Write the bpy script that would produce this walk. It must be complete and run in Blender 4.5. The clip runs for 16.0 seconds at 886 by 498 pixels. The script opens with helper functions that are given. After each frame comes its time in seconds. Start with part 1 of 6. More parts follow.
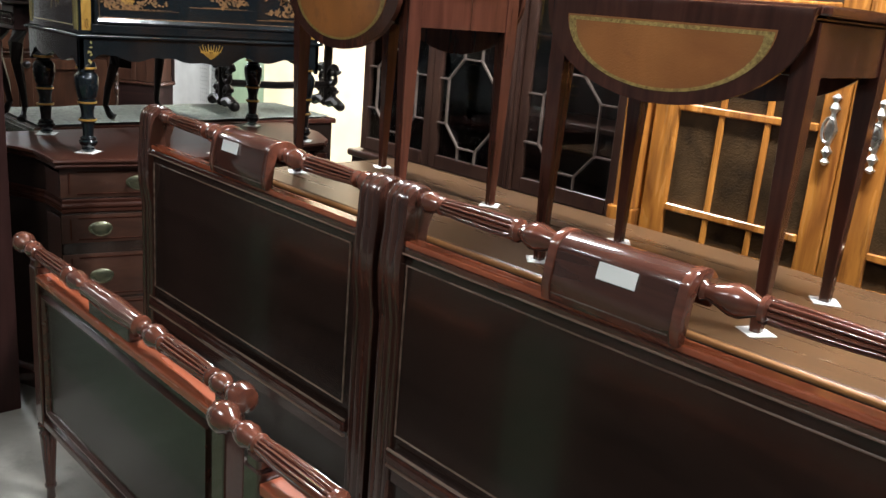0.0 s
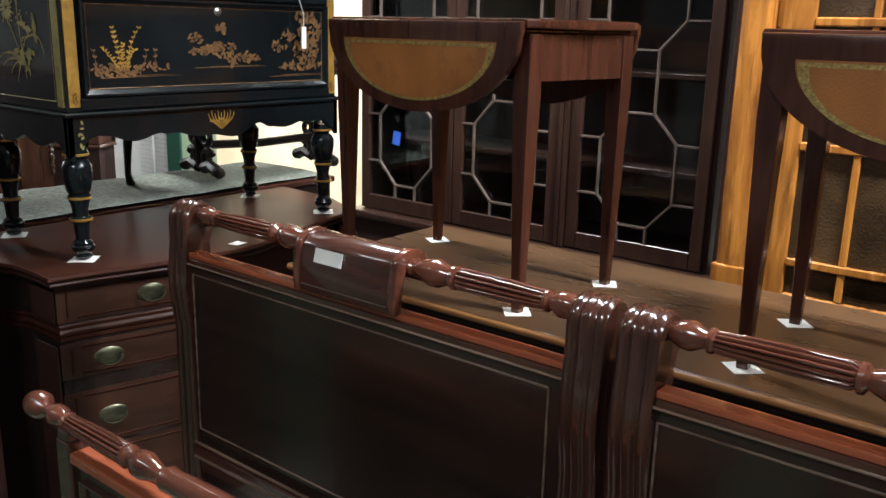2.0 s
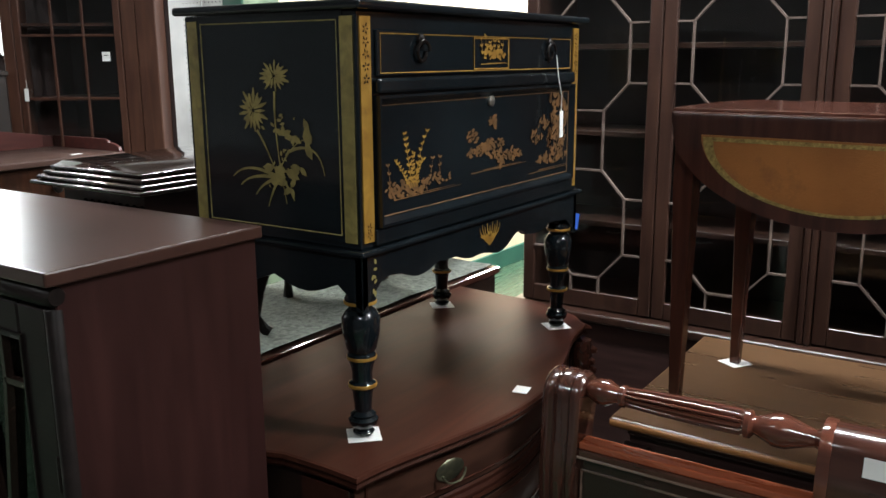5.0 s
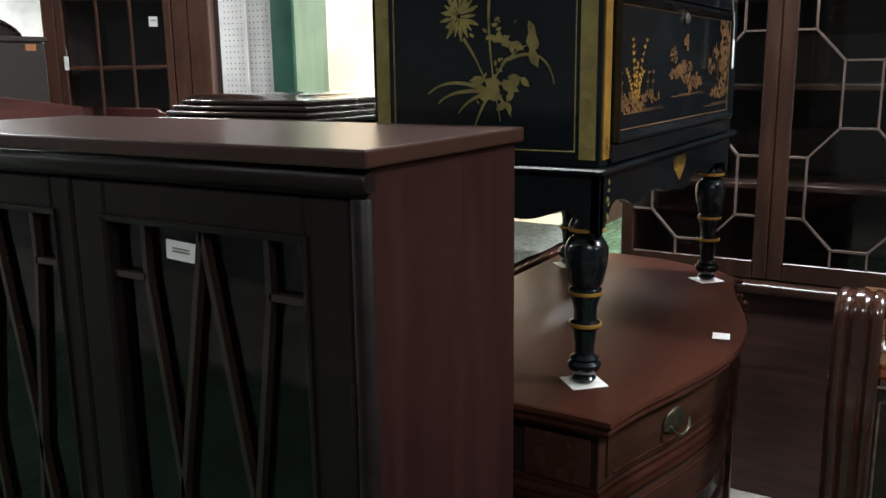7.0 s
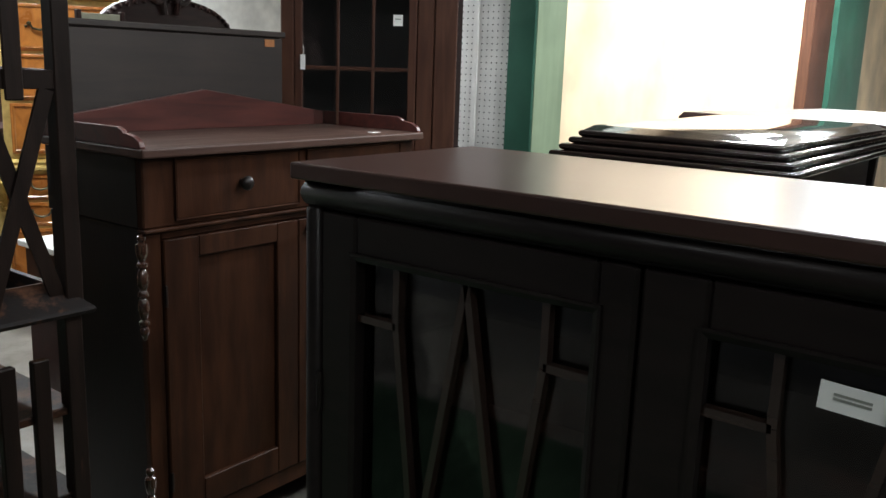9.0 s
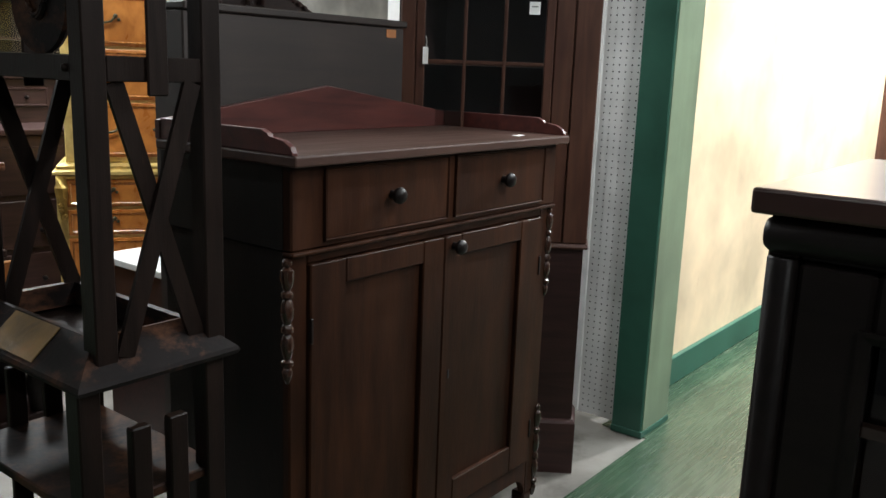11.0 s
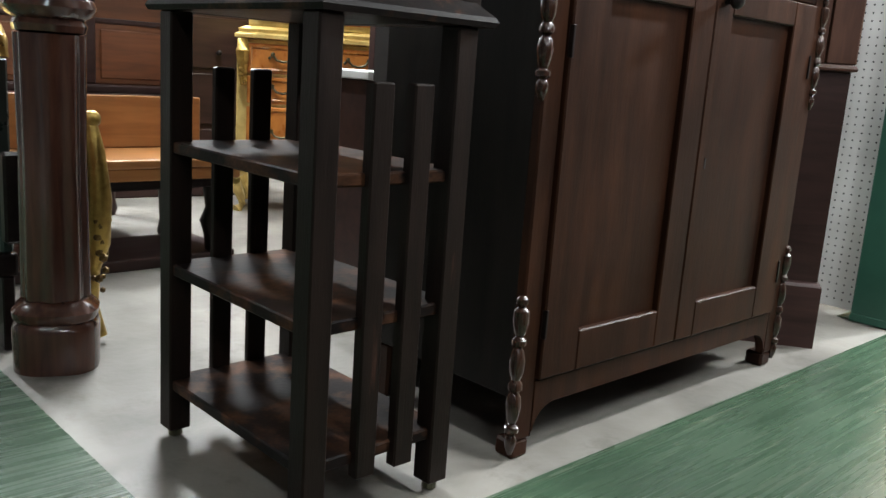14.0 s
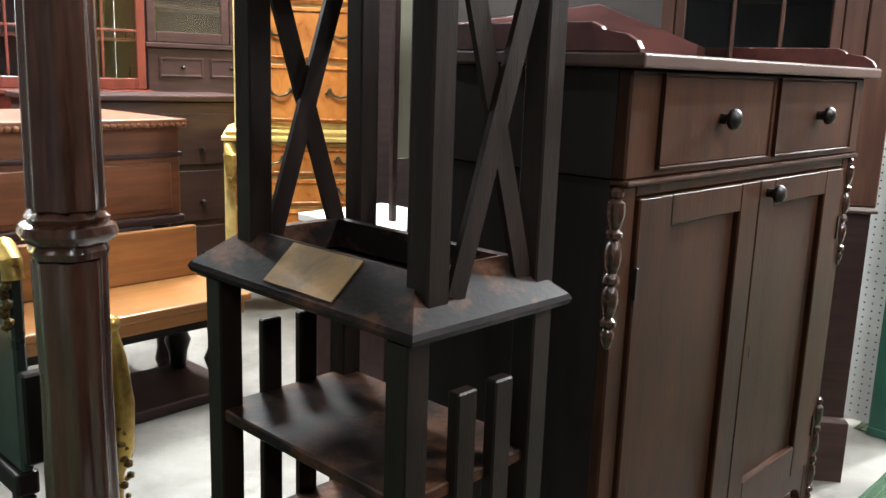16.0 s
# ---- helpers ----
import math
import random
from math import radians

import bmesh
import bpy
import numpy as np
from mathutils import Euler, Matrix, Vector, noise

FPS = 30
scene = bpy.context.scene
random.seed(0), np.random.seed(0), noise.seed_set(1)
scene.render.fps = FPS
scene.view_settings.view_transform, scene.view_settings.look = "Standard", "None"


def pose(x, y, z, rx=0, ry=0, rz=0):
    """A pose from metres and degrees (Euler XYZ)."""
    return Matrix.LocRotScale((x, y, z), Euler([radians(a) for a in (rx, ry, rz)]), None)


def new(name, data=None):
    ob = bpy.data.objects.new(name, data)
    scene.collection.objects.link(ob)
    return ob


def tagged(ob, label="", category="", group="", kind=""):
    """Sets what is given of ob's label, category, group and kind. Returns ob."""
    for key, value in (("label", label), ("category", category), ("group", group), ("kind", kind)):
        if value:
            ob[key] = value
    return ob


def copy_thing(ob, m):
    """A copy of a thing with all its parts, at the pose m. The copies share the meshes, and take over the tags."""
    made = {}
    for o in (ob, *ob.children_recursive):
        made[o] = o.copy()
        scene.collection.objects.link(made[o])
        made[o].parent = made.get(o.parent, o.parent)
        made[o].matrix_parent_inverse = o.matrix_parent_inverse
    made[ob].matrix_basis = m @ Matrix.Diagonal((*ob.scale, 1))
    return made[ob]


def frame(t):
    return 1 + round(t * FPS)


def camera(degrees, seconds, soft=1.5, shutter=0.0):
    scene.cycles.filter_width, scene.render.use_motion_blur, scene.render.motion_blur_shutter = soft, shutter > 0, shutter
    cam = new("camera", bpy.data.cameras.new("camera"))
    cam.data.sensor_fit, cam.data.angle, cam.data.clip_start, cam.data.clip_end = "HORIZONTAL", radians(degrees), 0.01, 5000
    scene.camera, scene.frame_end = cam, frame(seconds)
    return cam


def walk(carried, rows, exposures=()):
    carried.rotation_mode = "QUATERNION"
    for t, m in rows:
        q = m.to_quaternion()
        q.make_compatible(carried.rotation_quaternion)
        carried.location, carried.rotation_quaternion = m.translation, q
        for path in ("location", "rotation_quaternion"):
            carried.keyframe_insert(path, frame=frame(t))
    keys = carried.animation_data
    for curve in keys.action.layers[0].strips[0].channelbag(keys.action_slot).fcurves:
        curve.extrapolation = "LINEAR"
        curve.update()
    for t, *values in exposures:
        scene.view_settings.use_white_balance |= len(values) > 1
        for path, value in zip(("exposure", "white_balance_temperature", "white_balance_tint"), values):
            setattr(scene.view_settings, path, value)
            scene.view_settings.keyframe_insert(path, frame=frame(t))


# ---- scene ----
cam = camera(54.4, 16.0)
METRES, EYE, TILT, LEAN, TURN = 5.2, 1.447, 0.0, 0.0, -44.4
ROWS = [
    (0.0, 0.0, 0.0, 0.0, 1.32, -15.8, -4.66),
    (0.5, -0.0339, 0.0262, 0.0036, -2.27, -15.24, -3.23),
    (1.0, -0.0588, 0.0547, 0.0031, -5.17, -14.88, -1.97),
    (1.5, -0.0802, 0.0841, 0.0053, -6.06, -14.64, -1.46),
    (2.0, -0.1026, 0.1064, 0.0083, -6.53, -14.36, -1.33),
    (2.5, -0.136, 0.1243, 0.0178, -6.92, -14.16, -1.19),
    (3.0, -0.1658, 0.1439, 0.0309, -7.24, -14.08, -0.97),
    (3.5, -0.1899, 0.1742, 0.0442, -7.74, -13.79, -0.75),
    (6.0, -0.3098, 0.2608, 0.0128, -14.61, -11.77, 1.04),
    (6.5, -0.3301, 0.2702, 0.0019, -15.23, -11.79, 1.1),
    (7.0, -0.3491, 0.2873, -0.0034, -14.87, -11.85, 0.72),
    (7.5, -0.3728, 0.3122, -0.0014, -12.51, -11.91, -0.4),
    (8.0, -0.3997, 0.3373, 0.0003, -9.83, -11.97, -1.46),
    (8.5, -0.4273, 0.3622, 0.0032, -8.9, -11.91, -1.79),
    (9.0, -0.4462, 0.3867, 0.0041, -8.12, -11.95, -1.95),
    (11.5, -0.5292, 0.4842, -0.009, -6.9, -11.84, -2.1),
    (12.0, -0.5407, 0.489, -0.0171, -3.58, -11.95, -3.27),
    (12.5, -0.5538, 0.4931, -0.0282, -0.08, -12.21, -4.22),
    (13.0, -0.5554, 0.5041, -0.0507, 1.87, -12.36, -4.52),
    (13.5, -0.5569, 0.5183, -0.0955, 1.8, -12.14, -4.17),
    (14.0, -0.5598, 0.5212, -0.131, 1.74, -11.89, -3.86),
    (14.5, -0.5603, 0.5263, -0.1419, 1.44, -11.85, -3.52),
    (15.0, -0.5705, 0.535, -0.1013, 1.07, -11.79, -3.24),
    (15.5, -0.5884, 0.5427, -0.0664, 0.45, -11.78, -2.8),
    (16.0, -0.6, 0.5501, -0.0479, -1.43, -11.74, -1.87),
]
# the phone's own exposure: it closes while the overlit wall is in view
EXPOSURES = [(0.0, 0.8), (1.5, 0.65), (3.5, 0.35), (6.0, 0.35), (7.5, 0.4), (8.5, 0.1), (9.2, 0.0), (11.3, 0.0), (12.5, 0.0), (13.2, 0.5), (14.5, 0.9), (16.0, 1.3)]
walk(cam, [(t, pose(0, 0, EYE, TILT, LEAN, TURN) @ pose(METRES * x, METRES * y, METRES * z, 90 + pitch, roll, yaw)) for t, x, y, z, yaw, pitch, roll in ROWS], EXPOSURES)
# ---------------------------------------------------------------- light
world = bpy.data.worlds.new("world")
scene.world = world
world.use_nodes = True
world.node_tree.nodes["Background"].inputs[0].default_value = (0.8, 0.9, 1.0, 1)
world.node_tree.nodes["Background"].inputs[1].default_value = 0.02


def tube_light(x, y, z, length, along_y, power, colour=(0.93, 0.98, 1.0), width=0.12):
    d = bpy.data.lights.new("tube_lamp", "AREA")
    d.shape, d.size, d.size_y, d.energy, d.color = "RECTANGLE", width, length, power, colour
    ob = new("tube_lamp", d)
    ob.matrix_world = pose(x, y, z, 0, 0, 0 if along_y else 90)
    return ob


CEIL = 3.3
TUBES = [(-1.4, 1.0, 36), (-1.4, 4.0, 7), (-1.2, 8.0, 10), (1.9, 0.4, 105), (2.0, 2.9, 66), (1.3, 6.9, 56), (2.2, 8.4, 120), (4.4, 1.4, 60), (4.0, 4.2, 80), (6.2, 4.2, 330), (0.4, 9.8, 160), (4.8, 8.2, 80), (1.5, 12.6, 200), (5.4, 12.4, 300), (0.2, -2.0, 30)]
for lx, ly, lp in TUBES:
    tube_light(lx, ly, CEIL - 0.09, 1.15, ly != 4.2, lp)

# ---------------------------------------------------------------- helpers for shapes


def part(name, bm, material, parent=None, label="", smooth=False):
    """Links a bmesh as one mesh object under a thing or a part."""
    me = bpy.data.meshes.new(name)
    bmesh.ops.recalc_face_normals(bm, faces=bm.faces)
    bm.to_mesh(me)
    bm.free()
    me.materials.append(material)
    if smooth:
        me.shade_smooth()
        me.set_sharp_from_angle(angle=radians(38))
    ob = new(name, me)
    ob.parent = parent
    if label:
        ob["label"] = label
    return ob


def thing(name, m, label, category, group="", kind=""):
    ob = new(name)
    ob.empty_display_size = 0.1
    ob.matrix_world = m
    return tagged(ob, label, category, group, kind)


def box(x0, x1, y0, y1, z0, z1, bevel=0.003, bm=None, seg=1):
    bm = bm or bmesh.new()
    vs = [bm.verts.new((x, y, z)) for x in (x0, x1) for y in (y0, y1) for z in (z0, z1)]
    fs = [bm.faces.new([vs[i] for i in f]) for f in ((0, 1, 3, 2), (4, 6, 7, 5), (0, 4, 5, 1), (2, 3, 7, 6), (0, 2, 6, 4), (1, 5, 7, 3))]
    if bevel:
        es = {e for f in fs for e in f.edges}
        bmesh.ops.bevel(bm, geom=list(es), offset=bevel, segments=seg, profile=0.5, affect="EDGES")
    return bm


def bar(p, q, w, h, up=(0, 1, 0), bm=None, bevel=0.0):
    """A bar of section w by h from p to q."""
    bm = bm or bmesh.new()
    p, q = Vector(p), Vector(q)
    d = (q - p).normalized()
    u = Vector(up)
    s = d.cross(u).normalized() * (w / 2)
    u = s.cross(d).normalized() * (h / 2)
    vs = [bm.verts.new(c + a * s + b * u) for c in (p, q) for a, b in ((-1, -1), (1, -1), (1, 1), (-1, 1))]
    fs = [bm.faces.new([vs[i] for i in f]) for f in ((0, 1, 2, 3), (7, 6, 5, 4), (0, 4, 5, 1), (1, 5, 6, 2), (2, 6, 7, 3), (3, 7, 4, 0))]
    if bevel:
        bmesh.ops.bevel(bm, geom=list({e for f in fs for e in f.edges}), offset=bevel, segments=1, affect="EDGES")
    return bm


def lathe(profile, steps=20, axis="z", centre=(0, 0, 0), bm=None, flutes=0, span=(0, 0), depth=0.003):
    """Turns (radius, height) pairs about an axis; between the heights in span the surface is reeded."""
    bm = bm or bmesh.new()
    n = flutes * 8 if flutes else steps
    rings = []
    for r, h in profile:
        ring = []
        for i in range(n):
            a = 2 * math.pi * i / n
            rr = r
            if flutes and span[0] <= h <= span[1]:
                rr = r - depth * (1 - abs(math.sin(math.pi * (i % 8) / 8))) ** 1.4
            c, s = rr * math.cos(a), rr * math.sin(a)
            v = {"z": (c, s, h), "x": (h, c, s), "y": (c, h, s)}[axis]
            ring.append(bm.verts.new(Vector(v) + Vector(centre)))
        rings.append(ring)
    for a, b in zip(rings, rings[1:]):
        for i in range(n):
            bm.faces.new((a[i], a[(i + 1) % n], b[(i + 1) % n], b[i]))
    bm.faces.new(rings[0])
    bm.faces.new(rings[-1][::-1])
    return bm


def slab(outline, z0, z1, plane="xy", bevel=0.0, bm=None, seg=2):
    """A prism over an outline. plane xy: height along z; xz: depth along y; yz: along x."""
    bm = bm or bmesh.new()
    put = {"xy": lambda a, b, c: (a, b, c), "xz": lambda a, b, c: (a, c, b), "yz": lambda a, b, c: (c, a, b)}[plane]
    lo = [bm.verts.new(put(a, b, z0)) for a, b in outline]
    hi = [bm.verts.new(put(a, b, z1)) for a, b in outline]
    n = len(outline)
    caps = [bm.faces.new(lo), bm.faces.new(hi[::-1])]
    for i in range(n):
        bm.faces.new((lo[i], hi[i], hi[(i + 1) % n], lo[(i + 1) % n]))
    if bevel:
        bmesh.ops.bevel(bm, geom=list({e for f in caps for e in f.edges}), offset=bevel, segments=seg, profile=0.5, affect="EDGES")
    return bm


def sweep_outline(outline, profile, bm=None, ring=False):
    """A moulding carried round an outline in plan: profile is (out, z) pairs, out along the outline's outward side; a ring stays open in its middle."""
    bm = bm or bmesh.new()
    n = len(outline)
    pts = [Vector((a, b)) for a, b in outline]
    area = sum(pts[i].x * pts[(i + 1) % n].y - pts[(i + 1) % n].x * pts[i].y for i in range(n))
    sgn = 1 if area > 0 else -1
    rows = []
    for i in range(n):
        d0 = (pts[i] - pts[i - 1]).normalized()
        d1 = (pts[(i + 1) % n] - pts[i]).normalized()
        n0, n1 = Vector((d0.y, -d0.x)) * sgn, Vector((d1.y, -d1.x)) * sgn
        m = (n0 + n1).normalized()
        m /= max(0.4, m.dot(n1))
        rows.append([bm.verts.new((pts[i].x + m.x * o, pts[i].y + m.y * o, z)) for o, z in profile])
    for i in range(n):
        a, b = rows[i], rows[(i + 1) % n]
        for j in range(len(profile) - 1):
            bm.faces.new((a[j], b[j], b[j + 1], a[j + 1]))
    if ring:
        for i in range(n):
            a, b = rows[i], rows[(i + 1) % n]
            bm.faces.new((a[-1], b[-1], b[0], a[0]))
    else:
        bm.faces.new([r[0] for r in rows][::-1])
        bm.faces.new([r[-1] for r in rows])
    return bm


def ring_frame(x0, x1, z0, z1, w, y0, y1, bm=None, bevel=0.0):
    """A picture-frame moulding lying in the xz plane."""
    bm = bm or bmesh.new()
    def loop(i, y):
        return [bm.verts.new(p) for p in ((x0 + i, y, z0 + i), (x1 - i, y, z0 + i), (x1 - i, y, z1 - i), (x0 + i, y, z1 - i))]
    ls = [loop(0, y1), loop(0, y0), loop(w * 0.35, y0 - 0.0), loop(w, y1 - (y1 - y0) * 0.3), loop(w, y1)]
    for a, b in zip(ls, ls[1:] + ls[:1]):
        for i in range(4):
            bm.faces.new((a[i], a[(i + 1) % 4], b[(i + 1) % 4], b[i]))
    return bm


def tube(points, radius, steps=8, bm=None, taper=None):
    """A round tube along points; taper gives a radius factor for each point."""
    bm = bm or bmesh.new()
    pts = [Vector(p) for p in points]
    rings = []
    ref = Vector((0.13, 0.27, 0.95)).normalized()
    for i, p in enumerate(pts):
        d = (pts[min(i + 1, len(pts) - 1)] - pts[max(i - 1, 0)]).normalized()
        s = d.cross(ref)
        if s.length < 0.05:
            s = d.cross(Vector((1, 0, 0)))
        s.normalize()
        u = s.cross(d)
        r = radius * (taper[i] if taper else 1)
        rings.append([bm.verts.new(p + r * (math.cos(2 * math.pi * k / steps) * s + math.sin(2 * math.pi * k / steps) * u)) for k in range(steps)])
    for a, b in zip(rings, rings[1:]):
        for k in range(steps):
            bm.faces.new((a[k], a[(k + 1) % steps], b[(k + 1) % steps], b[k]))
    bm.faces.new(rings[0])
    bm.faces.new(rings[-1][::-1])
    return bm


def blob(c, r, bm=None, scale=(1, 1, 1), sub=2):
    bm = bm or bmesh.new()
    bmesh.ops.create_icosphere(bm, subdivisions=sub, radius=r, matrix=Matrix.Translation(c) @ Matrix.Diagonal((*scale, 1)))
    return bm


# ---------------------------------------------------------------- materials
def mat(name, colour, rough=0.5, metal=0.0, second=None, grain=None, grain_scale=8.0, stretch=(1, 1, 1), bump=0.05, bump_scale=60.0, spec=0.5, rough_var=0.1, wear=None, wear_amount=0.0, coat=0.0, alpha=1.0, transmission=0.0):
    """A procedural surface: two-scale colour, grain, stains and fine relief."""
    m = bpy.data.materials.new(name)
    m.use_nodes = True
    nt = m.node_tree
    N, L = nt.nodes, nt.links
    b = N["Principled BSDF"]
    tc = N.new("ShaderNodeTexCoord")
    mp = N.new("ShaderNodeMapping")
    mp.inputs["Scale"].default_value = stretch
    L.new(tc.outputs["Object"], mp.inputs["Vector"])
    oi = N.new("ShaderNodeObjectInfo")
    add = N.new("ShaderNodeVectorMath")
    add.operation = "ADD"
    L.new(mp.outputs[0], add.inputs[0])
    comb = N.new("ShaderNodeVectorMath")
    comb.operation = "SCALE"
    comb.inputs[0].default_value = (7.3, 3.1, 5.7)
    L.new(oi.outputs["Random"], comb.inputs["Scale"])
    L.new(comb.outputs[0], add.inputs[1])
    n1 = N.new("ShaderNodeTexNoise")
    n1.inputs["Scale"].default_value = grain_scale
    n1.inputs["Detail"].default_value = 6
    n1.inputs["Distortion"].default_value = 0.6
    L.new(add.outputs[0], n1.inputs["Vector"])
    r1 = N.new("ShaderNodeValToRGB")
    c2 = second or tuple(c * 0.6 for c in colour)
    r1.color_ramp.elements[0].position, r1.color_ramp.elements[1].position = 0.3, 0.7
    r1.color_ramp.elements[0].color = (*c2, 1)
    r1.color_ramp.elements[1].color = (*colour, 1)
    L.new(n1.outputs["Fac"], r1.inputs[0])
    n2 = N.new("ShaderNodeTexNoise")
    n2.inputs["Scale"].default_value = 2.3
    n2.inputs["Detail"].default_value = 4
    L.new(tc.outputs["Object"], n2.inputs["Vector"])
    col = r1.outputs[0]
    if wear:
        r2 = N.new("ShaderNodeValToRGB")
        r2.color_ramp.elements[0].position, r2.color_ramp.elements[1].position = 0.62 - wear_amount, 0.72
        n3 = N.new("ShaderNodeTexNoise")
        n3.inputs["Scale"].default_value, n3.inputs["Detail"].default_value = 5.0, 9
        n3.inputs["Roughness"].default_value = 0.7
        L.new(add.outputs[0], n3.inputs["Vector"])
        L.new(n3.outputs["Fac"], r2.inputs[0])
        mx = N.new("ShaderNodeMix")
        mx.data_type = "RGBA"
        L.new(r2.outputs[0], mx.inputs[0])
        L.new(col, mx.inputs[6])
        mx.inputs[7].default_value = (*wear, 1)
        col = mx.outputs[2]
    hv = N.new("ShaderNodeHueSaturation")
    mr = N.new("ShaderNodeMapRange")
    mr.inputs["From Min"].default_value, mr.inputs["From Max"].default_value = 0.3, 0.7
    mr.inputs["To Min"].default_value, mr.inputs["To Max"].default_value = 0.75, 1.25
    L.new(n2.outputs["Fac"], mr.inputs["Value"])
    L.new(mr.outputs[0], hv.inputs["Value"])
    L.new(col, hv.inputs["Color"])
    L.new(hv.outputs[0], b.inputs["Base Color"])
    mr2 = N.new("ShaderNodeMapRange")
    mr2.inputs["To Min"].default_value, mr2.inputs["To Max"].default_value = max(0.02, rough - rough_var), min(1, rough + rough_var)
    L.new(n1.outputs["Fac"], mr2.inputs["Value"])
    L.new(mr2.outputs[0], b.inputs["Roughness"])
    b.inputs["Metallic"].default_value = metal
    b.inputs["Specular IOR Level"].default_value = spec
    b.inputs["Coat Weight"].default_value = coat
    b.inputs["Coat Roughness"].default_value = 0.07
    if bump:
        n4 = N.new("ShaderNodeTexNoise")
        n4.inputs["Scale"].default_value, n4.inputs["Detail"].default_value = bump_scale, 5
        L.new(add.outputs[0], n4.inputs["Vector"])
        bp = N.new("ShaderNodeBump")
        bp.inputs["Strength"].default_value, bp.inputs["Distance"].default_value = bump, 0.01
        L.new(n4.outputs["Fac"], bp.inputs["Height"])
        L.new(bp.outputs[0], b.inputs["Normal"])
    return m


WZ = (5, 5, 0.5)
WX = (0.5, 5, 5)
mahogany = mat("mahogany", (0.07, 0.0235, 0.0155), 0.2, second=(0.034, 0.0125, 0.009), stretch=WX, grain_scale=7, bump=0.02, coat=0.8, rough_var=0.05)
mahogany_turned = mat("mahogany_turned", (0.15, 0.046, 0.027), 0.16, second=(0.065, 0.022, 0.0145), stretch=WX, grain_scale=7, bump=0.02, coat=1.0, rough_var=0.05)
mahogany_post = mat("mahogany_post", (0.065, 0.024, 0.0165), 0.18, second=(0.034, 0.0135, 0.0095), stretch=WZ, grain_scale=7, bump=0.02, coat=0.8, rough_var=0.05)
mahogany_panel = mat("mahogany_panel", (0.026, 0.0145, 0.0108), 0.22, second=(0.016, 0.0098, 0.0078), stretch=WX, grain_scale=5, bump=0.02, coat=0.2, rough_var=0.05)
# mahogany brightened to red-orange: the light on the rail tops is in the colour
mahogany_lit_rail = mat("mahogany_lit_rail", (0.36, 0.085, 0.036), 0.26, second=(0.24, 0.06, 0.028), stretch=WX, grain_scale=6, bump=0.03, coat=0.5)
mahogany_top = mat("mahogany_top", (0.056, 0.0185, 0.0115), 0.33, second=(0.032, 0.011, 0.0075), stretch=(0.4, 4, 4), grain_scale=6, bump=0, spec=0.06, rough_var=0.04)
walnut_top = mat("walnut_top", (0.105, 0.054, 0.026), 0.28, second=(0.08, 0.041, 0.0205), stretch=WX, grain_scale=5, bump=0, spec=0.42, rough_var=0.03)
table_wood = mat("table_wood", (0.085, 0.027, 0.017), 0.2, second=(0.036, 0.012, 0.008), stretch=WZ, grain_scale=7, bump=0.03, coat=0.2)
# pale base colour paints in the highlight lines along the beads
bead_highlight = mat("mahogany_bead_highlight", (0.24, 0.16, 0.12), 0.14, second=(0.09, 0.055, 0.04), stretch=WX, grain_scale=8, bump=0.03, coat=1.0)
dresser_front = mat("dresser_front", (0.062, 0.0265, 0.017), 0.32, second=(0.034, 0.015, 0.0105), stretch=WX, grain_scale=6, bump=0.02, spec=0.3)
leather = mat("tan_leather", (0.42, 0.155, 0.038), 0.4, second=(0.28, 0.095, 0.025), grain_scale=5, bump=0.12, bump_scale=220, wear=(0.2, 0.07, 0.025), wear_amount=0.04)
gold_tooling = mat("gold_tooling", (0.62, 0.46, 0.16), 0.4, 0.6, second=(0.25, 0.16, 0.06), grain_scale=140, bump=0.2, bump_scale=200)
black_lacquer = mat("black_lacquer", (0.008, 0.012, 0.0145), 0.18, second=(0.005, 0.0072, 0.009), grain_scale=5, bump=0.03, bump_scale=40, coat=0.15)
gold_paint = mat("gold_paint", (0.5, 0.28, 0.05), 0.42, 0.3, second=(0.3, 0.15, 0.028), grain_scale=30, bump=0.1, wear=(0.05, 0.035, 0.015), wear_amount=0.0)
pale_gold_paint = mat("pale_gold_paint", (0.34, 0.27, 0.085), 0.5, 0.2, second=(0.17, 0.13, 0.042), grain_scale=40, bump=0.1)
copper_paint = mat("copper_paint", (0.26, 0.125, 0.045), 0.5, 0.3, second=(0.08, 0.042, 0.018), grain_scale=45, bump=0.15)
ebony = mat("ebonised_wood", (0.013, 0.009, 0.0082), 0.36, second=(0.008, 0.006, 0.0056), stretch=WX, grain_scale=9, bump=0.03, spec=0.2)
bookcase_red = mat("bookcase_side", (0.034, 0.0118, 0.0102), 0.42, second=(0.022, 0.0078, 0.007), stretch=WZ, grain_scale=6, bump=0.01, spec=0.25, rough_var=0.05)
bookcase_top = mat("bookcase_top", (0.05, 0.0225, 0.017), 0.28, second=(0.038, 0.017, 0.0135), stretch=WX, grain_scale=4, bump=0, rough_var=0.012)
jelly_wood = mat("cupboard_wood", (0.045, 0.0168, 0.0082), 0.42, second=(0.02, 0.0078, 0.0046), stretch=(3, 3, 0.4), grain_scale=7, bump=0.05, spec=0.1, wear=(0.016, 0.0072, 0.0047), wear_amount=0.15)
# a darker tone than cupboard_wood, for the sides and the case end
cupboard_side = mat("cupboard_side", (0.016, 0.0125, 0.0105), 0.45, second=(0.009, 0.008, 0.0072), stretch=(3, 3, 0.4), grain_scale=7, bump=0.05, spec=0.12)
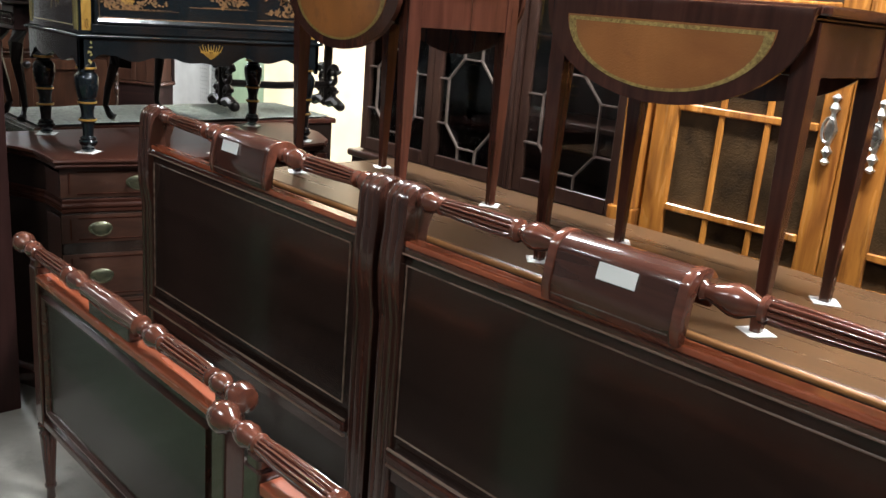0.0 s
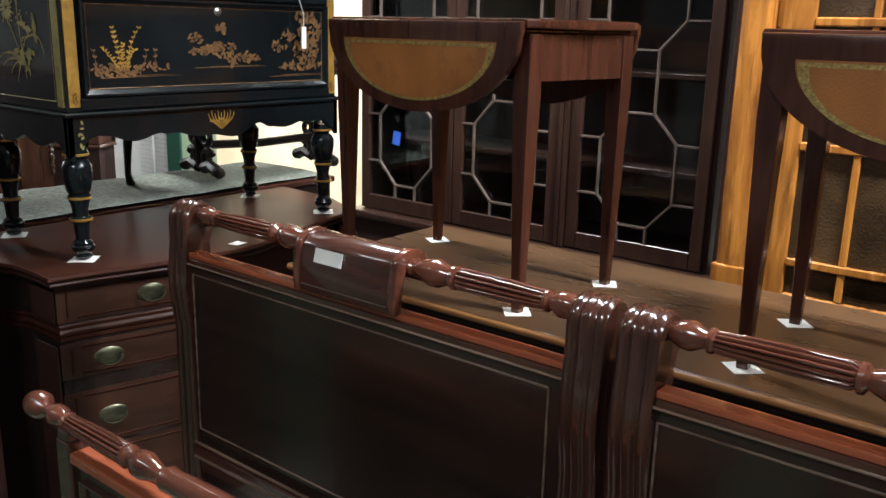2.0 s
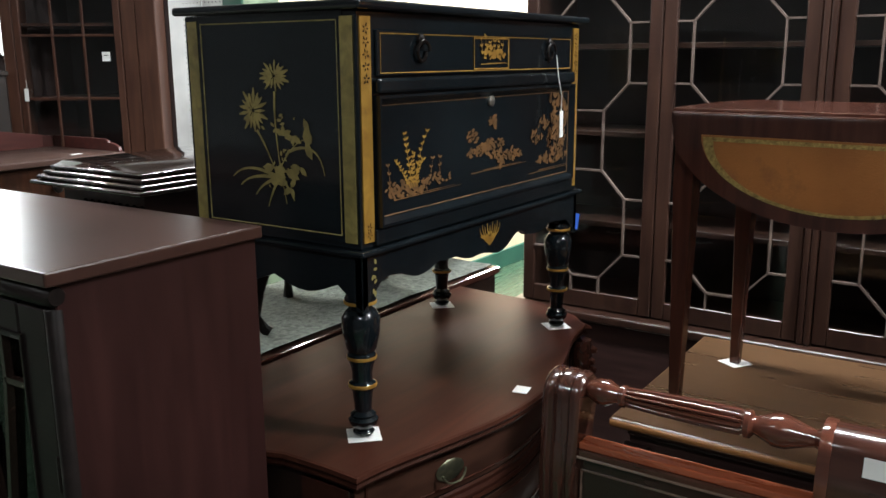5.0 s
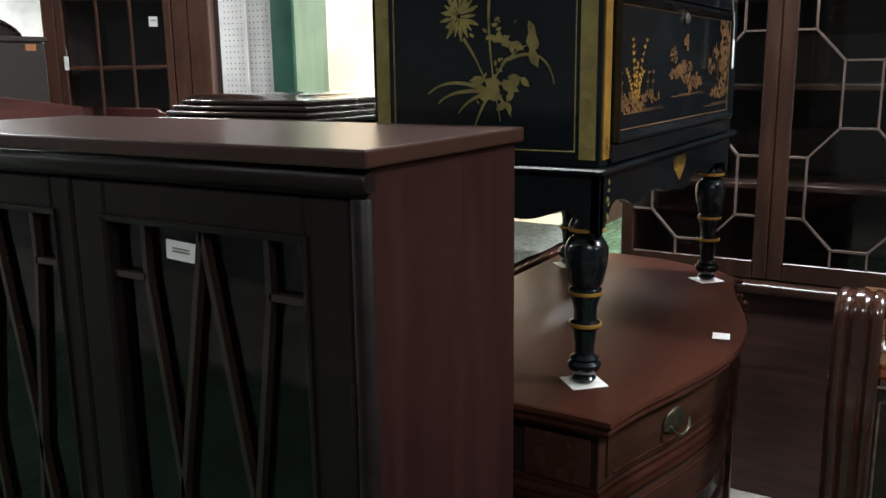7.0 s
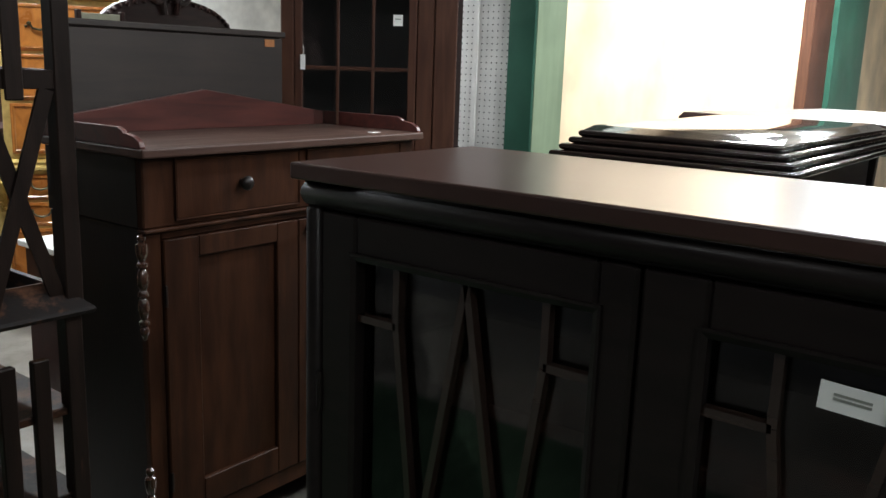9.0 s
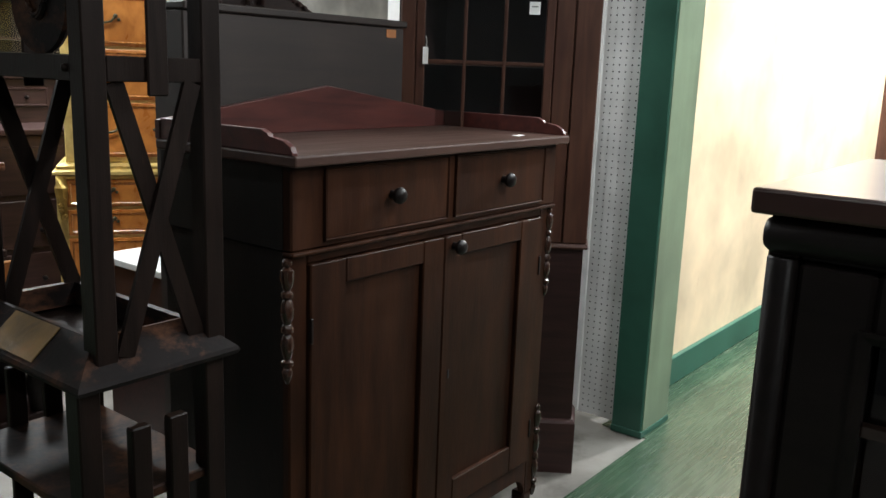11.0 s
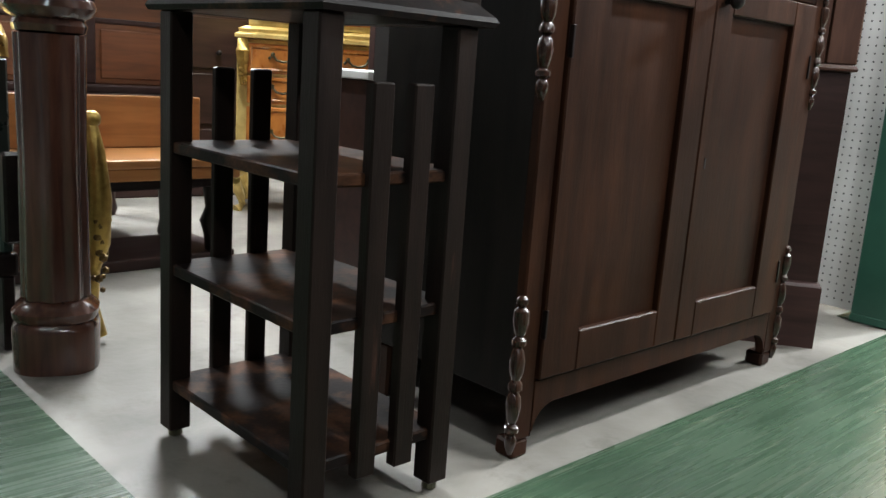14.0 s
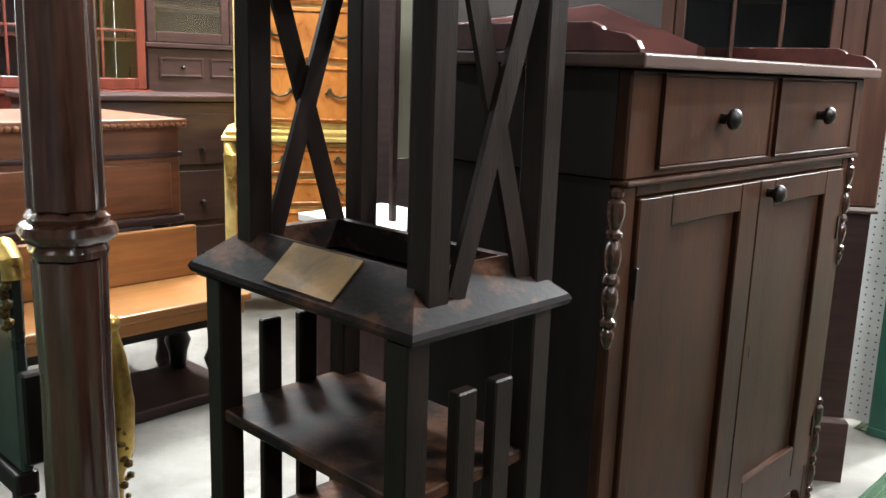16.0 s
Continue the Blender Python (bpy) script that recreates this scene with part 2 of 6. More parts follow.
spindle_wood = mat("spindle_wood", (0.045, 0.019, 0.0112), 0.25, second=(0.02, 0.009, 0.006), stretch=WZ, grain_scale=8, bump=0.03, coat=0.3)
jelly_top = mat("cupboard_top", (0.055, 0.027, 0.02), 0.45, second=(0.065, 0.033, 0.025), stretch=WX, grain_scale=8, bump=0.05, spec=0.3, wear=(0.04, 0.02, 0.016), wear_amount=0.05)
jelly_back = mat("cupboard_back", (0.1, 0.024, 0.018), 0.42, second=(0.05, 0.013, 0.011), stretch=WX, grain_scale=7, bump=0.04)
stand_wood = mat("dark_oak", (0.015, 0.0085, 0.0065), 0.42, second=(0.009, 0.006, 0.005), stretch=WZ, grain_scale=9, bump=0.08, spec=0.14, wear=(0.045, 0.02, 0.014), wear_amount=-0.02)
stand_shelf = mat("worn_oak", (0.014, 0.0098, 0.009), 0.45, second=(0.008, 0.0066, 0.0066), stretch=(1.5, 1.5, 2.5), grain_scale=6, bump=0.06, spec=0.07, wear=(0.13, 0.055, 0.028), wear_amount=0.14)
brass = mat("aged_brass", (0.2, 0.19, 0.12), 0.34, 0.85, second=(0.08, 0.085, 0.06), grain_scale=30, bump=0.05)
brass_plate = mat("brass_plate", (0.27, 0.155, 0.05), 0.5, 0.4, second=(0.12, 0.075, 0.03), grain_scale=14, bump=0.1, wear=(0.3, 0.13, 0.04), wear_amount=0.05)
pewter = mat("pewter", (0.6, 0.6, 0.56), 0.3, 0.9, second=(0.3, 0.3, 0.28), grain_scale=40, bump=0.1)
gilt = mat("gilt", (0.62, 0.43, 0.12), 0.32, 0.75, second=(0.3, 0.19, 0.05), grain_scale=22, bump=0.2, bump_scale=90)
cream_gilt = mat("cream_gilt", (0.78, 0.6, 0.22), 0.45, 0.3, second=(0.55, 0.38, 0.12), grain_scale=18, bump=0.1)
walnut_burl = mat("walnut_burl", (0.62, 0.24, 0.05), 0.3, second=(0.38, 0.12, 0.022), stretch=(1.5, 1, 1), grain_scale=11, bump=0.02, coat=0.2)
golden_oak = mat("golden_oak", (0.62, 0.245, 0.045), 0.26, second=(0.2, 0.062, 0.014), stretch=(4, 4, 0.45), grain_scale=6, bump=0.05, wear=(0.07, 0.024, 0.01), wear_amount=0.1, coat=0.6)
breakfront_wood = mat("breakfront_wood", (0.048, 0.022, 0.0145), 0.32, second=(0.026, 0.012, 0.009), stretch=WZ, grain_scale=7, bump=0.015, rough_var=0.05)
astragal_wood = mat("astragal_wood", (0.16, 0.118, 0.1), 0.35, second=(0.085, 0.06, 0.05), grain_scale=20, bump=0.02)
cabinet_inside = mat("cabinet_inside", (0.03, 0.014, 0.012), 0.6, second=(0.02, 0.01, 0.009), stretch=WX, grain_scale=7, bump=0.0)
desk_wood = mat("desk_wood", (0.2, 0.072, 0.027), 0.38, second=(0.11, 0.037, 0.015), stretch=WX, grain_scale=7, bump=0.03)
oak_seat = mat("oak_seat", (0.38, 0.17, 0.055), 0.35, second=(0.25, 0.105, 0.034), stretch=WX, grain_scale=7, bump=0.02)
red_mahogany = mat("red_mahogany", (0.14, 0.026, 0.016), 0.3, second=(0.07, 0.015, 0.011), stretch=WZ, grain_scale=7, bump=0.03)
dark_cabinet = mat("dark_cabinet", (0.048, 0.0225, 0.0195), 0.4, second=(0.024, 0.0125, 0.0115), stretch=WX, grain_scale=7, bump=0.02, spec=0.3)
post_wood = mat("bedpost_wood", (0.09, 0.035, 0.022), 0.2, second=(0.04, 0.016, 0.012), stretch=WZ, grain_scale=9, bump=0.04, coat=0.3)
hutch_wood = mat("hutch_wood", (0.085, 0.036, 0.022), 0.4, second=(0.045, 0.018, 0.012), stretch=WZ, grain_scale=7, bump=0.02, spec=0.35)
panel_back = mat("raw_panel", (0.035, 0.025, 0.021), 0.6, second=(0.022, 0.016, 0.014), stretch=WX, grain_scale=7, bump=0.05)
server_polish = mat("black_polish", (0.03, 0.018, 0.015), 0.1, second=(0.018, 0.012, 0.011), stretch=WX, grain_scale=8, bump=0.02, coat=1.0, rough_var=0.03)
rug_cloth = mat("speckled_carpet", (0.22, 0.24, 0.2), 0.9, second=(0.065, 0.073, 0.058), grain_scale=60, bump=0.5, bump_scale=160)
card = mat("white_card", (0.88, 0.88, 0.86), 0.7, second=(0.82, 0.82, 0.79), grain_scale=10, bump=0.02)
card_ink = mat("grey_ink", (0.28, 0.29, 0.26), 0.7, grain_scale=30, bump=0)
paper_orange = mat("orange_paper", (0.5, 0.2, 0.07), 0.7, grain_scale=20, bump=0.02)
blue_tape = mat("blue_tape", (0.05, 0.17, 0.75), 0.5, second=(0.04, 0.13, 0.6), grain_scale=20, bump=0.05)
string_white = mat("white_string", (0.75, 0.75, 0.72), 0.8, grain_scale=50, bump=0)
pegboard_paint = mat("pegboard_paint", (0.74, 0.73, 0.71), 0.5, second=(0.66, 0.65, 0.63), grain_scale=6, bump=0.04)
hole_dark = mat("hole_dark", (0.05, 0.05, 0.05), 0.9, grain_scale=10, bump=0)
green_paint = mat("green_paint", (0.035, 0.125, 0.085), 0.4, second=(0.025, 0.095, 0.065), grain_scale=4, bump=0.06)
cream_wall = mat("cream_wall", (0.8, 0.63, 0.43), 0.6, second=(0.75, 0.57, 0.38), stretch=(1.5, 1.5, 0.6), grain_scale=2.5, bump=0.05, wear=(0.66, 0.45, 0.28), wear_amount=-0.03)
white_wall = mat("white_wall", (0.8, 0.8, 0.78), 0.7, second=(0.72, 0.72, 0.7), grain_scale=3, bump=0.05)
dark_wall = mat("dull_wall", (0.07, 0.07, 0.07), 0.8, second=(0.045, 0.045, 0.045), grain_scale=3, bump=0.05)
ceiling_paint = mat("ceiling_paint", (0.34, 0.34, 0.33), 0.8, second=(0.26, 0.26, 0.25), grain_scale=3, bump=0.05)
concrete = mat("concrete", (0.26, 0.245, 0.22), 0.45, second=(0.15, 0.138, 0.122), grain_scale=4, bump=0.12, bump_scale=40, wear=(0.11, 0.1, 0.086), wear_amount=0.08)
# the post's green made paler, with the lamp's glare painted in
lit_green_paint = mat("lit_green_paint", (0.2, 0.26, 0.17), 0.4, second=(0.16, 0.21, 0.135), stretch=WZ, grain_scale=5, bump=0.05)
green_floor = mat("green_floor_paint", (0.05, 0.09, 0.052), 0.27, second=(0.036, 0.068, 0.041), stretch=(0.4, 12, 1), grain_scale=6, bump=0.08, bump_scale=22, wear=(0.15, 0.175, 0.125), wear_amount=0.05, rough_var=0.12)


def emitter(name, colour, strength):
    m = bpy.data.materials.new(name)
    m.use_nodes = True
    N = m.node_tree.nodes
    b = N["Principled BSDF"]
    b.inputs["Base Color"].default_value = (*colour, 1)
    b.inputs["Emission Color"].default_value = (*colour, 1)
    b.inputs["Emission Strength"].default_value = strength
    return m


tube_glow = emitter("tube_glow", (0.95, 0.98, 1.0), 12)


def glass_material(name, tint, rough):
    m = bpy.data.materials.new(name)
    m.use_nodes = True
    N, L = m.node_tree.nodes, m.node_tree.links
    N.remove(N["Principled BSDF"])
    out = N["Material Output"]
    tr, gl, fr, mx = N.new("ShaderNodeBsdfTransparent"), N.new("ShaderNodeBsdfGlossy"), N.new("ShaderNodeFresnel"), N.new("ShaderNodeMixShader")
    tr.inputs[0].default_value = (*tint, 1)
    gl.inputs["Roughness"].default_value = rough
    fr.inputs["IOR"].default_value = 1.5
    nz = N.new("ShaderNodeTexNoise")
    nz.inputs["Scale"].default_value = 6
    bp = N.new("ShaderNodeBump")
    bp.inputs["Strength"].default_value, bp.inputs["Distance"].default_value = 0.012, 0.02
    L.new(nz.outputs["Fac"], bp.inputs["Height"])
    L.new(bp.outputs[0], gl.inputs["Normal"])
    L.new(fr.outputs[0], mx.inputs[0])
    L.new(tr.outputs[0], mx.inputs[1])
    L.new(gl.outputs[0], mx.inputs[2])
    L.new(mx.outputs[0], out.inputs[0])
    return m


clear_glass = glass_material("old_glass", (0.85, 0.88, 0.88), 0.03)
smoky_glass = glass_material("dim_glass", (0.5, 0.5, 0.5), 0.04)
seeded_glass = mat("obscured_glass", (0.085, 0.048, 0.022), 0.18, second=(0.03, 0.018, 0.01), grain_scale=9, bump=0.3, bump_scale=170, rough_var=0.1)


def pane(x0, x1, y, z0, z1, parent, material):
    ob = part("pane", box(x0, x1, y, y + 0.003, z0, z1, 0), material, parent)
    ob.visible_shadow = False
    return ob


# ---------------------------------------------------------------- the room
def setting(name, bm, material, label, category):
    return tagged(part(name, bm, material), label, category, kind="structure")


setting("floor", box(-3, 13, -4, 14, -0.12, 0, 0), concrete, "worn pale grey concrete warehouse floor", "floor")
setting("road", box(-1.6, 0.39, -4, 14, 0.0, 0.004, 0), green_floor, "green painted aisle floor with pale scuffs", "floor").name = "floor_aisle"
setting("floor_cross_aisle", box(0.39, 13, 4.12, 4.95, 0.0, 0.004, 0), green_floor, "green painted cross aisle with pale scuff lines", "floor")
setting("floor_wall_strip", box(2.87, 13, 4.95, 5.15, 0.0, 0.004, 0), green_floor, "green painted strip of floor along the cream wall", "floor")
setting("ceiling", box(-3, 13, -4, 14, CEIL, CEIL + 0.1, 0), ceiling_paint, "dull grey warehouse ceiling with strip lights", "ceiling")
setting("wall_west", box(-3.1, -3, -4, 14, 0, CEIL, 0), dark_wall, "dull grey warehouse wall", "wall")
setting("wall_east", box(13, 13.1, -4, 14, 0, CEIL, 0), white_wall, "white painted warehouse wall", "wall")
setting("wall_south", box(-3, 13, -4.1, -4, 0, CEIL, 0), dark_wall, "dull grey warehouse wall", "wall")
setting("wall_north", box(-3, 13, 14, 14.1, 0, CEIL, 0), white_wall, "white painted far warehouse wall", "wall")
setting("wall_partition", box(3.1, 12.9, 5.15, 5.25, 0, CEIL, 0), cream_wall, "cream plywood partition wall, stained and overlit", "wall")
setting("baseboard", box(3.1, 12.9, 5.125, 5.15, 0.004, 0.14, 0.004), green_paint, "green painted baseboard along the cream wall", "baseboard")
# pegboard partition with its rows of holes, and the green post at its end
peg = tagged(new("wall_pegboard"), "white pegboard partition with rows of small holes", "wall", kind="structure")
peg.matrix_world = pose(2.88, 5.1, 0, 0, 0, 0)
part("board", box(0, 0.03, 0, 1.3, 0.03, CEIL, 0), pegboard_paint, peg)
bm = bmesh.new()
for i in range(12):
    for j in range(110):
        y, z = 0.02 + i * 0.0265, 0.06 + j * 0.0265
        vs = [bm.verts.new((-0.001, y + 0.0035 * math.cos(a * math.pi / 3), z + 0.0035 * math.sin(a * math.pi / 3))) for a in range(6)]
        bm.faces.new(vs)
tagged(part("peg_hole", bm, hole_dark, peg), kind="stuff")
part("batten", box(-0.012, 0, 0.17, 0.19, 0.03, CEIL, 0.002), pegboard_paint, peg)
post = tagged(new("green_post"), "dark green painted boxed post beside the pegboard", "post", kind="structure")
post.matrix_world = pose(2.85, 4.97, 0)
part("casing", box(0, 0.25, 0, 0.13, 0.004, CEIL, 0.004), green_paint, post)
# thin sheet added over the casing to carry the lit face's colour
part("front_board", box(0.012, 0.246, -0.003, 0.0, 0.031, CEIL, 0), lit_green_paint, post, "post's front face, paler green for the lamp glare on it")
part("base_trim", box(-0.006, 0.256, -0.006, 0.13, 0.004, 0.03, 0.002), green_paint, post)
for i, x in enumerate((7.25, 7.9)):
    p2 = setting("trim_post", box(x, x + (0.55 if i == 0 else 1.1), 5.06 - 0.02 * i, 5.148, 0, CEIL, 0.003), hutch_wood if i == 0 else green_paint, "brown timber strip on the cream wall" if i == 0 else "green painted post on the cream wall", "post")

for lx, ly, lp in TUBES:
    t = thing("strip_light", pose(lx, ly, CEIL, 0, 0, 0 if ly != 4.2 else 90), "white fluorescent strip light on the ceiling", "lamp", "strip lights")
    part("housing", box(-0.09, 0.09, -0.62, 0.62, -0.045, 0, 0.004), white_wall, t)
    for s in (-0.04, 0.04):
        part("tube", lathe([(0.013, -0.58), (0.013, 0.58)], 8, "y", (s, 0, -0.06)), tube_glow, t, smooth=True)


# ---------------------------------------------------------------- beds
def spindle_profile(length, plate):
    """(radius, place) pairs of a turned rail half: neck, bulb, reeded run, vase, neck."""
    k = length
    return [(0.008, 0), (0.013, 0.01 * k), (0.012, 0.03 * k), (0.016, 0.045 * k), (0.022, 0.08 * k), (0.023, 0.12 * k), (0.015, 0.16 * k), (0.013, 0.175 * k), (0.019, 0.185 * k), (0.019, 0.2 * k), (0.015, 0.21 * k),
            (0.017, 0.215 * k), (0.0195, 0.35 * k), (0.021, 0.5 * k), (0.021, 0.68 * k), (0.016, 0.69 * k), (0.022, 0.7 * k), (0.022, 0.72 * k), (0.014, 0.735 * k), (0.018, 0.76 * k), (0.026, 0.81 * k), (0.026, 0.85 * k), (0.016, 0.93 * k), (0.013, 0.96 * k), (0.017, 0.98 * k), (0.012, 1.0 * k)]


def reeded_post(out, x0, x1, n=24):
    """A curved board whose front and rolled top carry three soft reeds."""
    bm = bmesh.new()
    k = len(out)
    rows = []
    for j in range(n + 1):
        u = j / n
        d = -0.005 * max(0.0, 1 - abs(u - 0.3) / 0.09) ** 0.6 - 0.005 * max(0.0, 1 - abs(u - 0.7) / 0.09) ** 0.6 - 0.006 * (1 - min(1, 6 * min(u, 1 - u))) ** 2
        row = []
        for i, (y, z) in enumerate(out):
            (ay, az), (by, bz) = out[i - 1], out[(i + 1) % k]
            ty, tz = by - ay, bz - az
            l = math.hypot(ty, tz) or 1
            w = 1.0 if 0 < i < k - 2 else 0.0
            row.append(bm.verts.new((x0 + (x1 - x0) * u, y - tz / l * d * w, z + ty / l * d * w)))
        rows.append(row)
    for a, b in zip(rows, rows[1:]):
        for i in range(k):
            bm.faces.new((a[i], a[(i + 1) % k], b[(i + 1) % k], b[i]))
    bm.faces.new(rows[0])
    bm.faces.new(rows[-1][::-1])
    return bm


def headboard(m, label):
    t = thing("headboard", m, label, "headboard", "bed ends")
    W, pw = 1.13, 0.068
    # scrolled posts: a curved board seen from the side, rolled over at the top
    out = [(-0.012, 0.0), (-0.012, 0.3), (-0.012, 0.8)]
    out += [(-0.012 - 0.012 * math.sin(a * math.pi / 8), 0.8 + 0.225 * a / 8) for a in range(1, 8)]
    out += [(0.03 + 0.045 * math.cos(math.pi - a * math.pi / 10), 1.05 + 0.045 * math.sin(a * math.pi / 10)) for a in range(0, 12)]
    out += [(0.058, 1.0), (0.045, 0.8), (0.045, 0.0)]
    for s in (0, 1):
        x = 0.0 if s == 0 else W - pw
        part("post", reeded_post(out, x, x + pw), mahogany_post, t, smooth=True)
    # panel, its rails and mouldings
    x0, x1 = pw, W - pw
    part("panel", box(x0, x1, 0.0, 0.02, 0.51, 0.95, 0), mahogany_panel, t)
    part("top_rail", box(x0, x1, -0.008, 0.026, 0.97, 0.983, 0.003, seg=2), mahogany_lit_rail, t)
    part("rail_moulding", box(x0, x1, -0.01, 0.0, 0.955, 0.9695, 0.003), mahogany, t)
    part("upper_rail", box(x0, x1, -0.004, 0.02, 0.951, 0.9545, 0), mahogany_panel, t)
    # beads in a lighter colour that carries their highlight
    bx0, bx1, bz0, bz1 = x0 + 0.004, x1 - 0.03, 0.545, 0.93
    for p, q in (((bx0, bz0), (bx1, bz0)), ((bx1, bz0), (bx1, bz1)), ((bx1, bz1), (bx0, bz1)), ((bx0, bz1), (bx0, bz0))):
        part("panel_bead", tube([(p[0], -0.001, p[1]), (q[0], -0.001, q[1])], 0.0022, 8), bead_highlight, t, smooth=True)
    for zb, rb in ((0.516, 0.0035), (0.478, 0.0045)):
        part("lower_bead", tube([(x0, -0.016, zb), (x1, -0.016, zb)], rb, 8), bead_highlight, t, smooth=True)
    part("rail_bead", tube([(x0, -0.011, 0.9565), (x1, -0.011, 0.9565)], 0.0024, 8), bead_highlight, t, smooth=True)
    part("bottom_moulding", box(x0, x1, -0.022, 0.012, 0.484, 0.5095, 0.006, seg=2), mahogany, t)
    part("bottom_rail", box(x0, x1, -0.004, 0.03, 0.43, 0.4835, 0.004), mahogany, t)
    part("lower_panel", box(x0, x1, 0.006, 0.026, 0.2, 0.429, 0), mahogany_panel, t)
    # turned rail and the scrolled tablet
    c, tab = 0.575, 0.135
    prof = spindle_profile(c - tab - 0.05, True)
    lo, hi = prof[11][1], prof[14][1]
    part("turned_rail", lathe(prof, 98, "x", (0.055, 0.03, 1.065), flutes=13, span=(lo, hi), depth=0.0085), mahogany_turned, t, smooth=True)
    prof = spindle_profile(W - c - tab - 0.05, True)
    lo, hi = prof[11][1], prof[14][1]
    bm = lathe([(r, -h) for r, h in prof], 98, "x", (W - 0.055, 0.03, 1.065), flutes=13, span=(-hi, -lo), depth=0.0085)
    part("turned_rail", bm, mahogany_turned, t, smooth=True)
    arc = [(0.062, 1.03), (0.07, 1.05)] + [(0.03 + 0.042 * math.cos(q), 1.062 + 0.034 * math.sin(q)) for q in [math.pi * (0.05 + 0.92 * i / 10) for i in range(11)]]
    arc += [(-0.016, 1.035), (-0.02, 1.005), (-0.016, 0.979), (0.002, 0.979), (-0.002, 1.005), (0.002, 1.04), (0.012, 1.068), (0.03, 1.078), (0.05, 1.07), (0.054, 1.05)]
    tb = part("tablet", slab(arc, c - tab, c + tab, "yz", 0.004), mahogany, t, smooth=True)
    for xe in (c - tab, c + tab - 0.016):
        part("end_band", slab([(0.03 + (y - 0.03) * 1.06, z + (0.003 if z > 1.04 else 0)) for y, z in arc], xe - 0.001, xe + 0.017, "yz", 0.003), mahogany_turned, tb, smooth=True)
    part("inlay", bar((c - tab + 0.02, -0.019, 0.994), (c + tab - 0.02, -0.019, 0.994), 0.002, 0.002), astragal_wood, tb)
    return t, c


def price_label(m, w, h, name="price_label", label="white paper price label", ink=0):
    t = tagged(part(name, box(-w / 2, w / 2, -0.0012, 0, -h / 2, h / 2, 0), card), label, "label", "price labels")
    t.matrix_world = m
    for k in range(ink):
        part("writing", box(-w * 0.28, w * 0.28, -0.0022, -0.0016, h * (0.12 - 0.16 * k) - h * 0.045, h * (0.12 - 0.16 * k) + h * 0.045, 0), card_ink, t)
    return t


FACE_W = -90
h1, hc = headboard(pose(1.13, 2.475, 0, 0, 0, FACE_W), "dark mahogany single headboard with reeded rail and scrolled tablet")
h2 = copy_thing(h1, pose(1.13, 1.325, 0, 0, 0, FACE_W))
for y0, dy in ((2.475, 0.038), (1.325, -0.01)):
    price_label(pose(1.1135, y0 - hc + dy, 1.058, -14, 0, FACE_W), 0.075, 0.028, label="white paper price label on the headboard tablet")


def footboard(m):
    t = thing("footboard", m, "dark mahogany footboard with a reeded turned top rail", "footboard", "bed ends")
    W = 1.03
    for x in (0.0, W - 0.05):
        part("post", box(x, x + 0.05, 0, 0.045, 0.24, 0.7, 0.005, seg=2), mahogany_post, t)
        leg = [(0.022, 0.24), (0.026, 0.235), (0.026, 0.225), (0.018, 0.22), (0.024, 0.21), (0.022, 0.19), (0.013, 0.05), (0.016, 0.045), (0.016, 0.038), (0.011, 0.03), (0.012, 0.0)]
        part("leg", lathe(leg, 16, "z", (x + 0.025, 0.022, 0), flutes=8, span=(0.06, 0.195), depth=0.004), mahogany_post, t, smooth=True)
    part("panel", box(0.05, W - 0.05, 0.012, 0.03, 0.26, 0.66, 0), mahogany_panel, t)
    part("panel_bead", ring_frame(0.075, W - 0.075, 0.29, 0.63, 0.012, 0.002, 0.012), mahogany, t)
    part("top_rail", box(0.05, W - 0.05, 0.0, 0.045, 0.66, 0.682, 0.004, seg=2), mahogany_lit_rail, t)
    part("bottom_rail", box(0.05, W - 0.05, 0.002, 0.04, 0.24, 0.262, 0.004, seg=2), mahogany, t)
    c, zr = W / 2 - 0.02, 0.73
    for end, sign, reach in ((-0.125, 1, c - 0.145 + 0.125 - 0.06), (W + 0.045, -1, W + 0.045 - c - 0.145 - 0.06)):
        half = [(0.012, 0.0), (0.024, 0.005), (0.029, 0.02), (0.029, 0.035), (0.021, 0.048)] + [(r, h + 0.06) for r, h in spindle_profile(reach, False)]
        lo, hi = half[16][1], half[19][1]
        prof = [(r, sign * h) for r, h in half]
        part("turned_rail", lathe(prof, 98, "x", (end, 0.022, zr), flutes=13, span=(min(sign * lo, sign * hi), max(sign * lo, sign * hi)), depth=0.0085), mahogany_turned, t, smooth=True)
    mid = [(0.013, c - 0.146), (0.024, c - 0.14), (0.022, c - 0.12), (0.026, c - 0.04), (0.027, c), (0.026, c + 0.04), (0.022, c + 0.12), (0.024, c + 0.14), (0.013, c + 0.146)]
    part("plain_rail", lathe(mid, 20, "x", (0, 0.022, zr)), mahogany_turned, t, smooth=True)
    part("block", box(c - 0.11, c + 0.11, 0.006, 0.038, 0.682, 0.72, 0.003), mahogany, t)
    for x in (0.005, W - 0.045):
        part("finial_block", box(x, x + 0.04, 0.002, 0.042, 0.695, 0.722, 0.006, seg=2), mahogany_post, t)
    return t


f1 = footboard(pose(0.735, 2.315, 0, 0, 0, FACE_W))
copy_thing(f1, pose(0.672, 1.115, 0, 0, 0, FACE_W))


